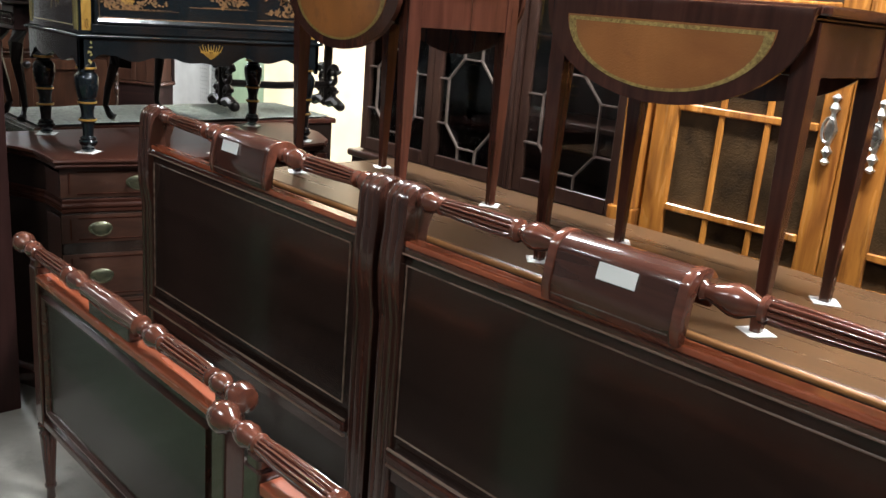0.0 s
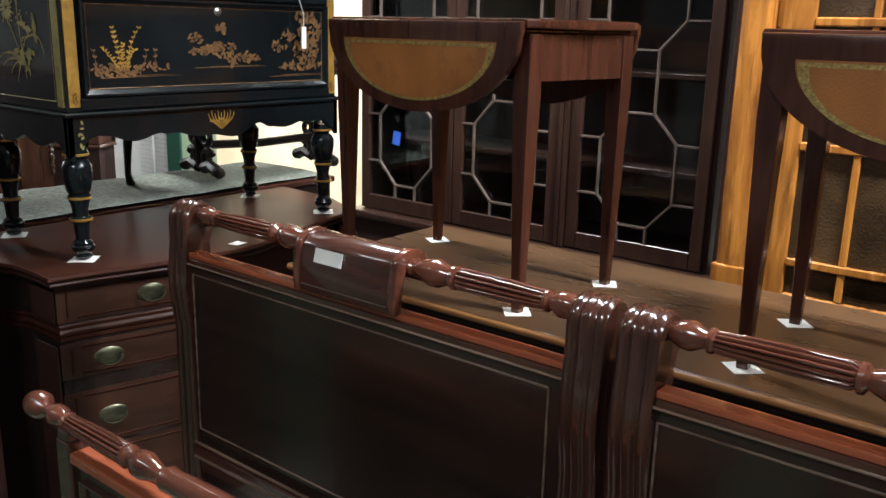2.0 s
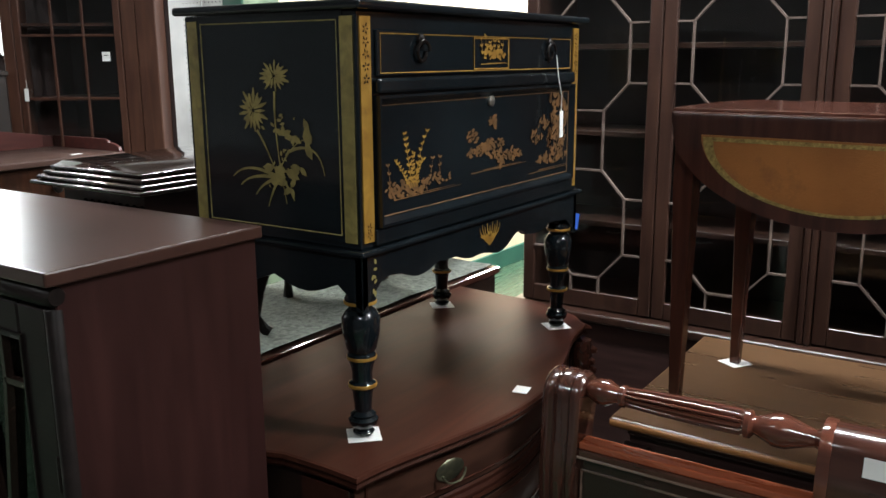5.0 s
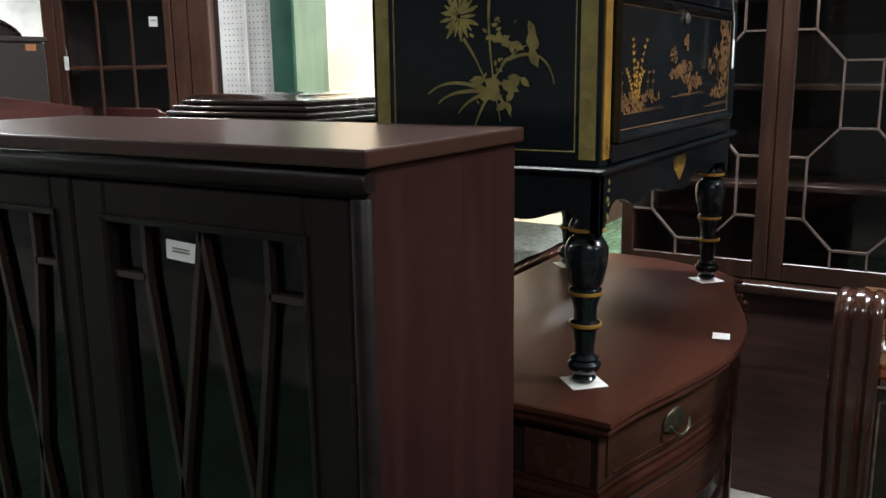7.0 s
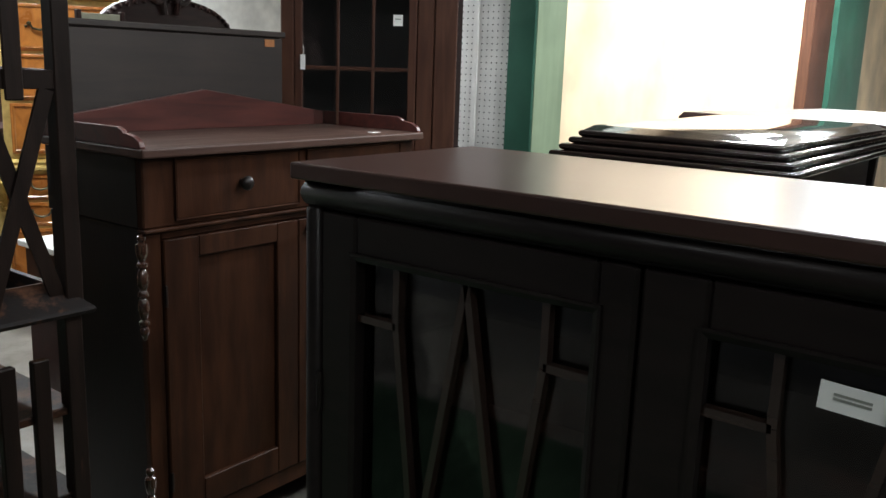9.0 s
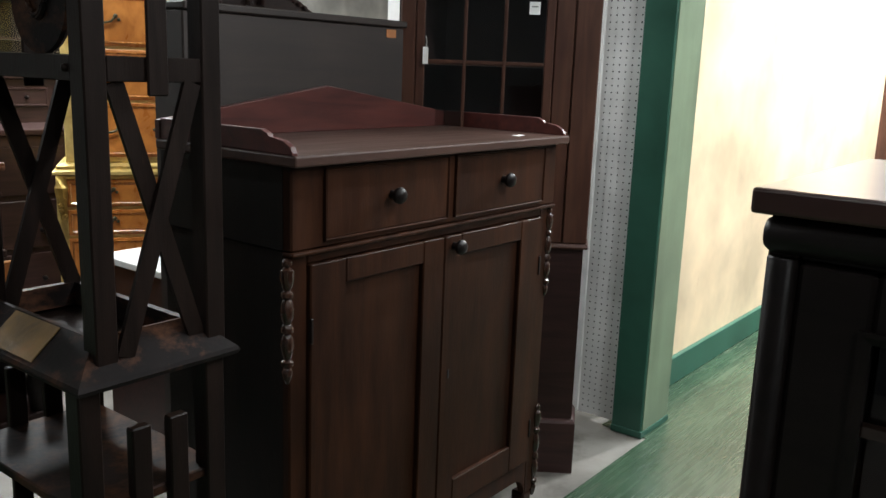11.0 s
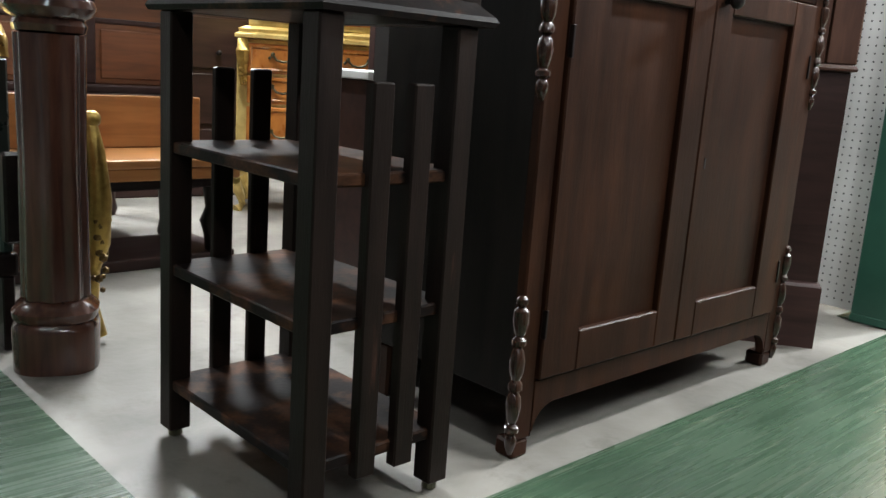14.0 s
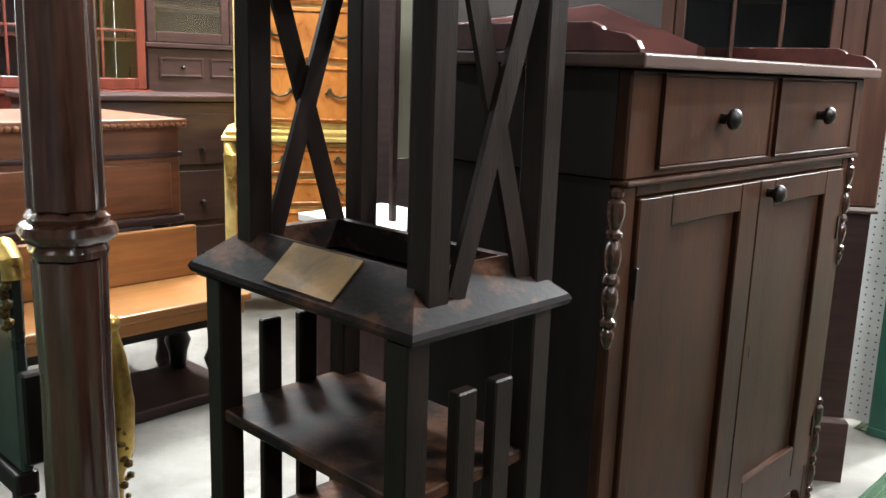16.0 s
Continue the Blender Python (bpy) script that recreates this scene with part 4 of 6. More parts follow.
def lacquer_chest():
    t = thing("lacquer_chest", pose(1.085, 2.835, 0.881), "black lacquer chest on stand with gilt chinoiserie painting", "chest")
    W, D, z0, z1, z2 = 0.925, 0.455, 0.265, 0.385, 0.835
    # stand: shaped apron, four turned legs
    n = 40
    ap = [(0.0, z1 - 0.012), (0.0, z0)]
    for i in range(n + 1):
        u = i / n
        x = 0.06 + u * (W - 0.12)
        ap.append((x, z0 + 0.055 - 0.03 * abs(math.sin(u * math.pi * 3)) * (1 if 0.25 < u < 0.75 else 0.4) + 0.008 * math.sin(u * 30)))
    ap += [(W, z0), (W, z1 - 0.012)]
    part("apron", slab(ap, 0.0, 0.018, "xz", 0.002), black_lacquer, t)
    sp = [(0.0, z1 - 0.012), (0.0, z0)] + [(0.06 + (D - 0.12) * i / 20, z0 + 0.05 - 0.025 * abs(math.sin(math.pi * 2 * i / 20))) for i in range(21)] + [(D, z0), (D, z1 - 0.012)]
    for x in (0.0, W - 0.018):
        part("side_apron", slab(sp, x, x + 0.018, "yz", 0.002), black_lacquer, t)
    part("back_apron", box(0.018, W - 0.018, D - 0.018, D, z0 + 0.03, z1 - 0.012, 0.002), black_lacquer, t)
    part("stand_rim", box(-0.012, W + 0.012, -0.012, D + 0.012, z1 - 0.012, z1, 0.005, seg=2), black_lacquer, t)
    for x in (0.035, W - 0.035):
        for y in (0.035, D - 0.035):
            lg = part("leg", lathe(turned_leg_profile(0.001, z0 + 0.03), 20, "z", (x, y, 0)), black_lacquer, t, smooth=True)
            for zz, r in ((0.045, 0.0225), (0.108, 0.0285), (0.165, 0.0295), (0.277, 0.032)):
                part("gilt_ring", lathe([(r - 0.006, -0.0045), (r, -0.003), (r + 0.0008, 0), (r, 0.003), (r - 0.006, 0.0045)], 20, "z", (x, y, zz)), gold_paint, lg, smooth=True)
    # case
    part("case", box(0.005, W - 0.005, 0.004, D - 0.004, z1, z2 - 0.018, 0.002), black_lacquer, t)
    part("base_moulding", box(0.04, W - 0.04, -0.006, 0.004, z1 + 0.003, z1 + 0.035, 0.004, seg=2), black_lacquer, t)
    part("top", box(-0.015, W + 0.015, -0.018, D + 0.012, z2 - 0.017, z2, 0.006, seg=3), black_lacquer, t)
    # upper drawer and the falling front
    d = part("drawer", box(0.055, W - 0.055, -0.002, 0.004, z2 - 0.134, z2 - 0.05, 0.002), black_lacquer, t)
    part("gilt_line", ring_frame(0.065, W - 0.065, z2 - 0.129, z2 - 0.056, 0.002, -0.003, -0.002), gold_paint, d)
    part("cartouche_frame", ring_frame(W / 2 - 0.075, W / 2 + 0.075, z2 - 0.126, z2 - 0.059, 0.003, -0.0042, -0.003), gold_paint, d)
    bm = landscape("flowers", 0.12, 0.055, 9)
    bmesh.ops.translate(bm, verts=bm.verts, vec=(W / 2 - 0.06, -0.0045, z2 - 0.112))
    tagged(part("painting", bm, gold_paint, d), kind="stuff")
    for x in (0.19, W - 0.19):
        r = part("ring_pull", tube([(x + 0.017 * math.cos(a), -0.01 - 0.004 * math.cos(a / 2), z2 - 0.088 + 0.019 * math.sin(a)) for a in [2 * math.pi * k / 16 for k in range(17)]], 0.0035, 6), ebony, d, smooth=True)
        part("rose", lathe([(0.011, 0), (0.011, -0.006), (0.004, -0.012)], 10, "y", (x, -0.002, z2 - 0.066)), ebony, r, smooth=True)
    part("mid_moulding", box(0.05, W - 0.05, -0.012, 0.004, z2 - 0.165, z2 - 0.137, 0.006, seg=2), black_lacquer, t)
    f = part("fall_front", box(0.06, W - 0.06, 0.0, 0.003, z1 + 0.04, z2 - 0.17, 0.001), black_lacquer, t)
    part("fall_moulding", ring_frame(0.05, W - 0.05, z1 + 0.037, z2 - 0.168, 0.016, -0.012, 0.003), black_lacquer, f)
    part("gilt_line", ring_frame(0.068, W - 0.068, z1 + 0.055, z2 - 0.186, 0.0016, -0.0015, 0.0), copper_paint, f)
    for kind, x, z, w, h, seed in (("sprig", 0.075, z1 + 0.085, 0.24, 0.16, 3), ("island", 0.355, z1 + 0.105, 0.25, 0.125, 7), ("crag", 0.62, z1 + 0.075, 0.235, 0.19, 12)):
        bm = landscape(kind, w, h, seed)
        bmesh.ops.translate(bm, verts=bm.verts, vec=(x, -0.001, z))
        tagged(part("painting", bm, copper_paint, f), kind="stuff")
    bm = bmesh.new()
    rnd = random.Random(2)
    for k, (dx, dz) in enumerate(((-0.05, 0.05), (-0.02, 0.1), (0.008, 0.06), (0.055, 0.1), (0.04, 0.045))):
        frond(bm, rnd, (0.155 + 0.006 * k, z1 + 0.1), (0.155 + dx * 0.4, z1 + 0.1 + dz * 0.6), (0.158 + dx, z1 + 0.105 + dz), 8, 0.0105)
    bmesh.ops.translate(bm, verts=bm.verts, vec=(0, -0.0015, 0))
    tagged(part("painting", bm, gold_paint, f), kind="stuff")
    e = part("escutcheon", lathe([(0.012, 0), (0.012, -0.004), (0.005, -0.008)], 12, "y", (W / 2, -0.001, z2 - 0.195)), pewter, f, smooth=True)
    # gilt corner bands
    for x in (0.012, W - 0.042):
        b = part("gilt_band", box(x, x + 0.03, 0.001, 0.004, z1 + 0.012, z2 - 0.028, 0), gold_paint, t)
        bm = bmesh.new()
        for k in range(5):
            petal_bm(x + 0.015, z2 - 0.05 - 0.022 * k, 0.011, 5, 1, k, bm)
        for k in range(2):
            petal_bm(x + 0.015, z1 + 0.04 - 0.014 * k, 0.009, 5, 1, k, bm)
        bmesh.ops.translate(bm, verts=bm.verts, vec=(0, 0.0004, 0))
        tagged(part("painted_sprig", bm, black_lacquer, b), kind="stuff")
    for y in (0.012, D - 0.042):
        bb = slab([(y, z1 + 0.012), (y + 0.028, z1 + 0.012), (y + 0.028, z2 - 0.028), (y, z2 - 0.028)], 0.002, 0.005, "yz")
        part("gilt_band", bb, pale_gold_paint, t)
    side = part("side_panel", box(0.0, 0.38, -0.001, 0.001, 0, 0.42, 0), black_lacquer, t)
    side.matrix_basis = pose(0.004, D - 0.04, z1 + 0.012, 0, 0, -90)
    part("gilt_line", ring_frame(0.012, 0.368, 0.012, 0.405, 0.0022, -0.002, -0.001), pale_gold_paint, side)
    bm = flower_spray()
    bmesh.ops.transform(bm, verts=bm.verts, matrix=Matrix.Translation((0.044, -0.0022, 0.027)) @ Matrix.Diagonal((0.83, 1, 0.83, 1)))
    tagged(part("painted_spray", bm, pale_gold_paint, side), kind="stuff")
    for w, x in ((0.03, W / 2),):
        bm = bmesh.new()
        for k in range(9):
            stroke(bez((x, z0 + 0.05), (x + 0.012 * (k - 4), z0 + 0.08), (x + 0.011 * (k - 4), z0 + 0.095 + 0.006 * (k % 2)), 5), 0.003, bm)
        stroke([(x - 0.04, z0 + 0.075), (x, z0 + 0.066), (x + 0.04, z0 + 0.075)], 0.004, bm)
        petal_bm(x, z0 + 0.07, 0.02, 7, 0.7, 0.2, bm)
        bmesh.ops.translate(bm, verts=bm.verts, vec=(0, -0.0012, 0))
        tagged(part("painted_basket", bm, gold_paint, t), kind="stuff")
    # corner sprig on the stand
    bm = bmesh.new()
    for k in range(8):
        leaf_shape(0.035 + 0.006 * math.sin(k * 2), z0 + 0.025 + 0.009 * k, 1.2 + k * 1.9, 0.013, bm)
    bmesh.ops.translate(bm, verts=bm.verts, vec=(0, -0.0012, 0))
    tagged(part("painted_sprig", bm, pale_gold_paint, t), kind="stuff")
    return t


lacquer_chest()
for cx, cy in ((0.035, 0.035), (0.89, 0.035), (0.035, 0.42), (0.89, 0.42)):
    floor_card(1.085 + cx, 2.835 + cy, 0.8803, random.uniform(30, 60), 0.066)
tg = thing("price_tag", pose(1.82, 2.81, 1.62), "white hanging price tag on a string", "tag", "price tags")
part("string", tube([(0, 0, 0), (0.004, -0.004, -0.05), (0.022, -0.006, -0.1), (0.02, -0.006, -0.14)], 0.0014, 5), string_white, tg)
part("tag", box(0.012, 0.03, -0.007, -0.006, -0.2, -0.135, 0), card, tg)


# ---------------------------------------------------------------- breakfront bookcase with astragal glazing
def breakfront():
    t = thing("breakfront_bookcase", pose(2.629, 3.335, 0, 0, 0, FACE_W), "tall mahogany breakfront bookcase with octagonal glazing bars", "bookcase")
    H, L, D = 2.35, 1.545, 0.4
    part("base", box(-0.02, L + 0.02, -0.03, D, 0.0, 0.7, 0.004), dark_cabinet, t)
    part("base_moulding", box(-0.035, L + 0.035, -0.05, D, 0.701, 0.735, 0.01, seg=3), breakfront_wood, t)
    part("back", box(0.0, L, D - 0.02, D, 0.736, H, 0), cabinet_inside, t)
    for x in (0.0, L - 0.02):
        part("side", box(x, x + 0.02, 0.022, D - 0.021, 0.736, H, 0.002), breakfront_wood, t)
    part("cornice", box(-0.05, L + 0.05, -0.06, D, H + 0.001, H + 0.09, 0.012, seg=3), breakfront_wood, t)
    for z in (0.742, 1.026, 1.346, 1.642, 1.95):
        part("shelf", box(0.021, L - 0.021, 0.07, D - 0.022, z, z + 0.018, 0.002), breakfront_wood, t)
    doors = [(0.005, 0.497), (0.5, 0.973), (1.017, 1.533)]
    for x in (0.9755, 0.996):
        part("pilaster", box(x, x + 0.0195, -0.012, 0.02, 0.736, H, 0.006, seg=2), breakfront_wood, t)
    for x0, x1 in doors:
        d = part("door", bmesh.new(), breakfront_wood, t)
        me = d.data
        bm = box(x0, x0 + 0.045, 0, 0.02, 0.74, H - 0.01, 0.004)
        box(x1 - 0.045, x1, 0, 0.02, 0.74, H - 0.01, 0.004, bm)
        box(x0 + 0.045, x1 - 0.045, 0, 0.02, 0.74, 0.8, 0.003, bm)
        box(x0 + 0.045, x1 - 0.045, 0, 0.02, H - 0.07, H - 0.01, 0.003, bm)
        bm.to_mesh(me)
        bm.free()
        a, b = x0 + 0.045, x1 - 0.045
        c, hw = (a + b) / 2, (b - a) / 2
        pane(a, b, 0.012, 0.8, H - 0.07, d, clear_glass)
        f, k = 0.0525, 0.138
        z = 1.045
        segs = [((c - f, 0.8), (c - f, z - 0.19)), ((c + f, 0.8), (c + f, z - 0.19))]
        for zc in (z, z + 0.583, z + 1.166):
            o = [(c - f, zc - 0.19), (c + f, zc - 0.19), (c + k, zc - 0.097), (c + k, zc + 0.097), (c + f, zc + 0.19), (c - f, zc + 0.19), (c - k, zc + 0.097), (c - k, zc - 0.097)]
            segs += [(o[i], o[(i + 1) % 8]) for i in range(8)]
            for s in (-1, 1):
                for dz in (-0.097, 0.097):
                    segs.append(((c + s * k, zc + dz), (c + s * hw, zc + dz)))
                segs.append(((c + s * f, zc + 0.19), (c + s * f, zc + 0.393)))
        for p, q in segs:
            p, q = (p[0], min(p[1], H - 0.07)), (q[0], min(q[1], H - 0.07))
            if abs(p[0] - q[0]) + abs(p[1] - q[1]) > 0.01:
                part("glazing_bar", bar((p[0], 0.003, p[1]), (q[0], 0.003, q[1]), 0.006, 0.012), astragal_wood, d)
    tb = tagged(part("blue_tape", box(-0.02, 0.02, -0.001, 0, -0.028, 0.028, 0), blue_tape), "small piece of blue tape on the glass", "tape")
    tb.matrix_world = pose(2.636, 3.135, 1.05, 0, 8, FACE_W)
    return t


breakfront()


# ---------------------------------------------------------------- golden oak cabinet with leaded doors
def golden_cabinet():
    t = thing("golden_cabinet", pose(2.46, 1.715, 0, 0, 0, FACE_W), "golden oak china cabinet with barred textured glass doors", "cabinet")
    H, L, D = 2.3, 1.57, 0.4
    part("base", box(0, L, 0.02, D, 0, 0.72, 0.004), golden_oak, t)
    part("back", box(0.02, L - 0.02, D - 0.22, D - 0.2, 0.721, H, 0), golden_oak, t)
    part("top", box(-0.02, L + 0.02, -0.02, D, H + 0.001, H + 0.05, 0.008, seg=2), golden_oak, t)
    for x in (0.0, L - 0.025):
        part("side", box(x, x + 0.025, 0.031, D - 0.021, 0.721, H, 0.003), dark_cabinet, t)
    for x in (0.022, L - 0.122):
        half = [(x + 0.05 - 0.045 * math.cos(math.pi * i / 12), -0.002 - 0.03 * math.sin(math.pi * i / 12)) for i in range(13)] + [(x + 0.095, 0.03), (x + 0.005, 0.03)]
        p = part("pilaster", slab(half, 0.84, 1.62, "xy"), golden_oak, t, smooth=True)
        part("cap", box(x, x + 0.1, -0.04, 0.03, 1.621, 1.65, 0.008, seg=2), golden_oak, p)
        part("plinth_block", box(x, x + 0.1, -0.036, 0.03, 0.721, 0.839, 0.006, seg=2), golden_oak, p)
        part("upper_stile", box(x + 0.006, x + 0.094, -0.004, 0.03, 1.651, H, 0.006), golden_oak, p)
    for z in (1.08, 1.5, 1.9):
        part("shelf", box(0.026, L - 0.026, 0.08, D - 0.221, z, z + 0.018, 0.002), golden_oak, t)
    for i, (x0, x1) in enumerate(((0.132, 0.745), (0.748, 1.44))):
        sl, sr = ((0.092, 0.072), (0.127, 0.102))[i]
        bm = box(x0, x0 + sl, 0, 0.022, 0.73, H - 0.02, 0.008, seg=3)
        box(x1 - sr, x1, 0, 0.022, 0.73, H - 0.02, 0.008, bm, seg=3)
        box(x0 + sl, x1 - sr, 0, 0.022, 0.73, 0.78, 0.004, bm)
        box(x0 + sl, x1 - sr, 0, 0.022, H - 0.09, H - 0.02, 0.004, bm)
        d = part("door", bm, golden_oak, t)
        a, b = x0 + sl, x1 - sr
        pane(a, b, 0.012, 0.78, H - 0.09, d, seeded_glass)
        for z in (0.873, 1.2, 1.53, 1.86):
            part("glazing_bar", box(a, b, -0.004, 0.011, z - 0.012, z + 0.012, 0.004), golden_oak, d)
        for k in (1, 2):
            x = a + (b - a) * k / 3
            part("glazing_bar", box(x - 0.01, x + 0.01, -0.001, 0.0115, 0.78, H - 0.09, 0.004), golden_oak, d)
        hx = x1 - 0.033 if i == 0 else x0 + 0.09
        pts = [(0.004, 0.0), (0.014, 0.01), (0.005, 0.022), (0.016, 0.04), (0.006, 0.055), (0.011, 0.075), (0.02, 0.1), (0.011, 0.125), (0.006, 0.145), (0.016, 0.16), (0.005, 0.178), (0.014, 0.19), (0.004, 0.2)]
        esc = part("handle", lathe(pts, 10, "z", (hx, -0.006, 1.1)), pewter, d, "ornate pewter drop handle", smooth=True)
        part("drop", tube([(hx + 0.016 * math.cos(q), -0.026, 1.2 + 0.035 * math.sin(q)) for q in [2 * math.pi * k / 14 for k in range(15)]], 0.004, 6), pewter, esc, smooth=True)
    return t


golden_cabinet()


# ---------------------------------------------------------------- carpeted plinth behind the dresser and what stands on it
def low_platform():
    t = thing("daybed", pose(1.12, 3.36, 0), "low wooden bench platform covered in speckled grey-green carpet", "platform")
    part("frame", box(0, 1.36, 0, 0.5, 0.0, 0.86, 0.006), mahogany_panel, t)
    part("edge", box(-0.012, 1.372, -0.012, 0.512, 0.861, 0.885, 0.005, seg=2), mahogany, t)
    bm = bmesh.new()
    bmesh.ops.create_grid(bm, x_segments=48, y_segments=36, size=0.5, matrix=Matrix.Translation((0.68, 0.25, 0.893)) @ Matrix.Diagonal((1.34, 0.48, 1, 1)))
    for v in bm.verts:
        v.co.z += 0.006 * noise.noise(v.co * 9)
    part("carpet", bm, rug_cloth, t)
    return t


low_platform()


def scroll(cx, cz, r, turns, start, flip, n=26):
    return [(cx + flip * r * (1 - 0.8 * i / n) * math.cos(start + 2 * math.pi * turns * i / n), 0, cz + r * (1 - 0.8 * i / n) * math.sin(start + 2 * math.pi * turns * i / n)) for i in range(n + 1)]


def carved_table():
    """A stretcher table with scrolled carved ends."""
    t = thing("carved_table", pose(2.08, 3.69, 0.895, 0, 0, -8), "black carved table with scrolled trestle feet and moulded top", "table")
    for x in (0.0, 0.55):
        bm = bmesh.new()
        for s in (-1, 1):
            for cz, r in ((0.16, 0.055), (0.07, 0.035)):
                pts = [(x, s * 0.055 + p[0], p[2]) for p in scroll(0, cz, r, 1.3, 0.5, s)]
                tube(pts, 0.016, 7, bm, [1.2 - 0.6 * i / 26 for i in range(27)])
            tube([(x, s * 0.02, 0.03), (x, s * 0.08, 0.045), (x, s * 0.13, 0.028)], 0.024, 8, bm, [1, 1, 1.1])
            blob((x, s * 0.14, 0.026), 0.025, bm)
        tube([(x, 0, 0.03), (x, 0.01, 0.2), (x, 0, 0.4)], 0.022, 8, bm)
        part("trestle", bm, ebony, t, smooth=True)
    part("stretcher", tube([(0, 0, 0.12), (0.27, 0, 0.11), (0.55, 0, 0.12)], 0.018, 8), ebony, t, smooth=True)
    out = [(-0.06, -0.28), (0.85, -0.28), (0.85, 0.28), (-0.06, 0.28)]
    part("tabletop", sweep_outline(out, [(-0.02, 0.4), (0.0, 0.41), (0.012, 0.425), (0.0, 0.44), (0.02, 0.45), (0.02, 0.462), (0.01, 0.475)]), dark_cabinet, t)
    return t


carved_table()


def cabriole(h, bow, r, x, y, material, parent, sx=1, sy=-1):
    pts = [(x, y, h), (x + sx * bow * 0.9, y + sy * bow * 0.9, h * 0.86), (x + sx * bow * 0.8, y + sy * bow * 0.8, h * 0.65), (x + sx * bow * 0.1, y + sy * bow * 0.1, h * 0.35), (x - sx * bow * 0.15, y - sy * bow * 0.15, h * 0.14), (x + sx * bow * 0.3, y + sy * bow * 0.3, h * 0.04), (x + sx * bow * 0.6, y + sy * bow * 0.6, 0.003)]
    return part("leg", tube(pts, r, 8, None, [1.3, 1.35, 1.1, 0.75, 0.6, 0.8, 0.9]), material, parent, smooth=True)



# ---------------------------------------------------------------- black-fronted bookcase
def black_bookcase():
    t = thing("glazed_bookcase", pose(0.487, 3.862, 0, 0, 0, FACE_W), "dark bookcase with lattice glass doors and a red-brown top", "bookcase")
    L, D, H = 0.989, 0.388, 1.346
    part("top", box(0.0, L, 0, D, H - 0.021, H, 0.003, seg=2), bookcase_top, t)
    for x in (0.012, L - 0.036):
        part("side", box(x, x + 0.024, 0.02, D - 0.005, 0, H - 0.022, 0.002), bookcase_red, t)
    part("back", box(0.037, L - 0.037, D - 0.02, D - 0.006, 0.05, H - 0.022, 0), cabinet_inside, t)
    part("cornice_roll", lathe([(0.012, 0.01), (0.016, 0.016), (0.016, L - 0.016), (0.012, L - 0.01)], 16, "x", (0, 0.021, H - 0.038)), ebony, t, smooth=True)
    part("frieze", box(0.037, L - 0.037, 0.024, 0.045, H - 0.058, H - 0.022, 0.002), ebony, t)
    part("plinth", box(0.037, L - 0.037, 0.018, 0.045, 0.0, 0.1, 0.004), ebony, t)
    for x in (0.0245, L - 0.0245):
        part("stile", lathe([(0.012, 0.0), (0.0135, 0.004), (0.0135, H - 0.058), (0.012, H - 0.056)], 14, "z", (x, 0.0245, 0)), ebony, t, smooth=True)
    for z in (0.11, 0.42, 0.73, 1.06):
        part("shelf", box(0.038, L - 0.038, 0.07, D - 0.021, z, z + 0.018, 0.001), hutch_wood, t)
    z0, z1 = 0.105, H - 0.058
    for x0, x1, a, b in ((0.038, 0.467, 0.097, 0.424), (0.471, L - 0.038, 0.538, 0.883)):
        c, e = z0 + 0.06, z1 - 0.054
        bm = box(x0, a, 0.018, 0.042, z0, z1, 0.004)
        box(b, x1, 0.018, 0.042, z0, z1, 0.004, bm)
        box(a, b, 0.018, 0.042, z0, c, 0.004, bm)
        box(a, b, 0.018, 0.042, e, z1, 0.004, bm)
        d = part("door", bm, ebony, t)
        part("sight_moulding", ring_frame(a - 0.008, b + 0.008, c - 0.008, e + 0.008, 0.01, 0.014, 0.019), ebony, d)
        pane(a, b, 0.036, c, e, d, smoky_glass)
        w = b - a
        # slender lozenges that cross, with small squares in the corners
        sg = []
        mid = (c + e) / 2
        for zt, sn in ((e, -1), (c, 1)):
            q = zt + sn * 0.075
            for u in (0.19, 0.82):
                sg += [((a + w * u, zt), (a + w * u, q)), ((a if u < 0.5 else b, q), (a + w * u, q))]
            sg += [((a + w * 0.19, q), (a + w * 0.36, mid)), ((a + w * 0.82, q), (a + w * 0.64, mid)), ((a + w * 0.5, zt), (a + w * 0.22, mid)), ((a + w * 0.5, zt), (a + w * 0.78, mid))]
        for p, q in sg:
            part("glazing_bar", bar((p[0], 0.029, p[1]), (q[0], 0.029, q[1]), 0.009, 0.012), mahogany_panel, d)
        for zz in (0.3, 1.02):
            part("hinge", lathe([(0.003, zz), (0.004, zz + 0.005), (0.004, zz + 0.05), (0.003, zz + 0.055)], 8, "z", (x0 if x0 < 0.3 else x1, 0.016, 0)), ebony, d)
    return t


black_bookcase()
price_label(pose(0.5205, 3.197, 1.199, 0, 3, FACE_W), 0.056, 0.026, label="white price label inside the bookcase glass", ink=2)


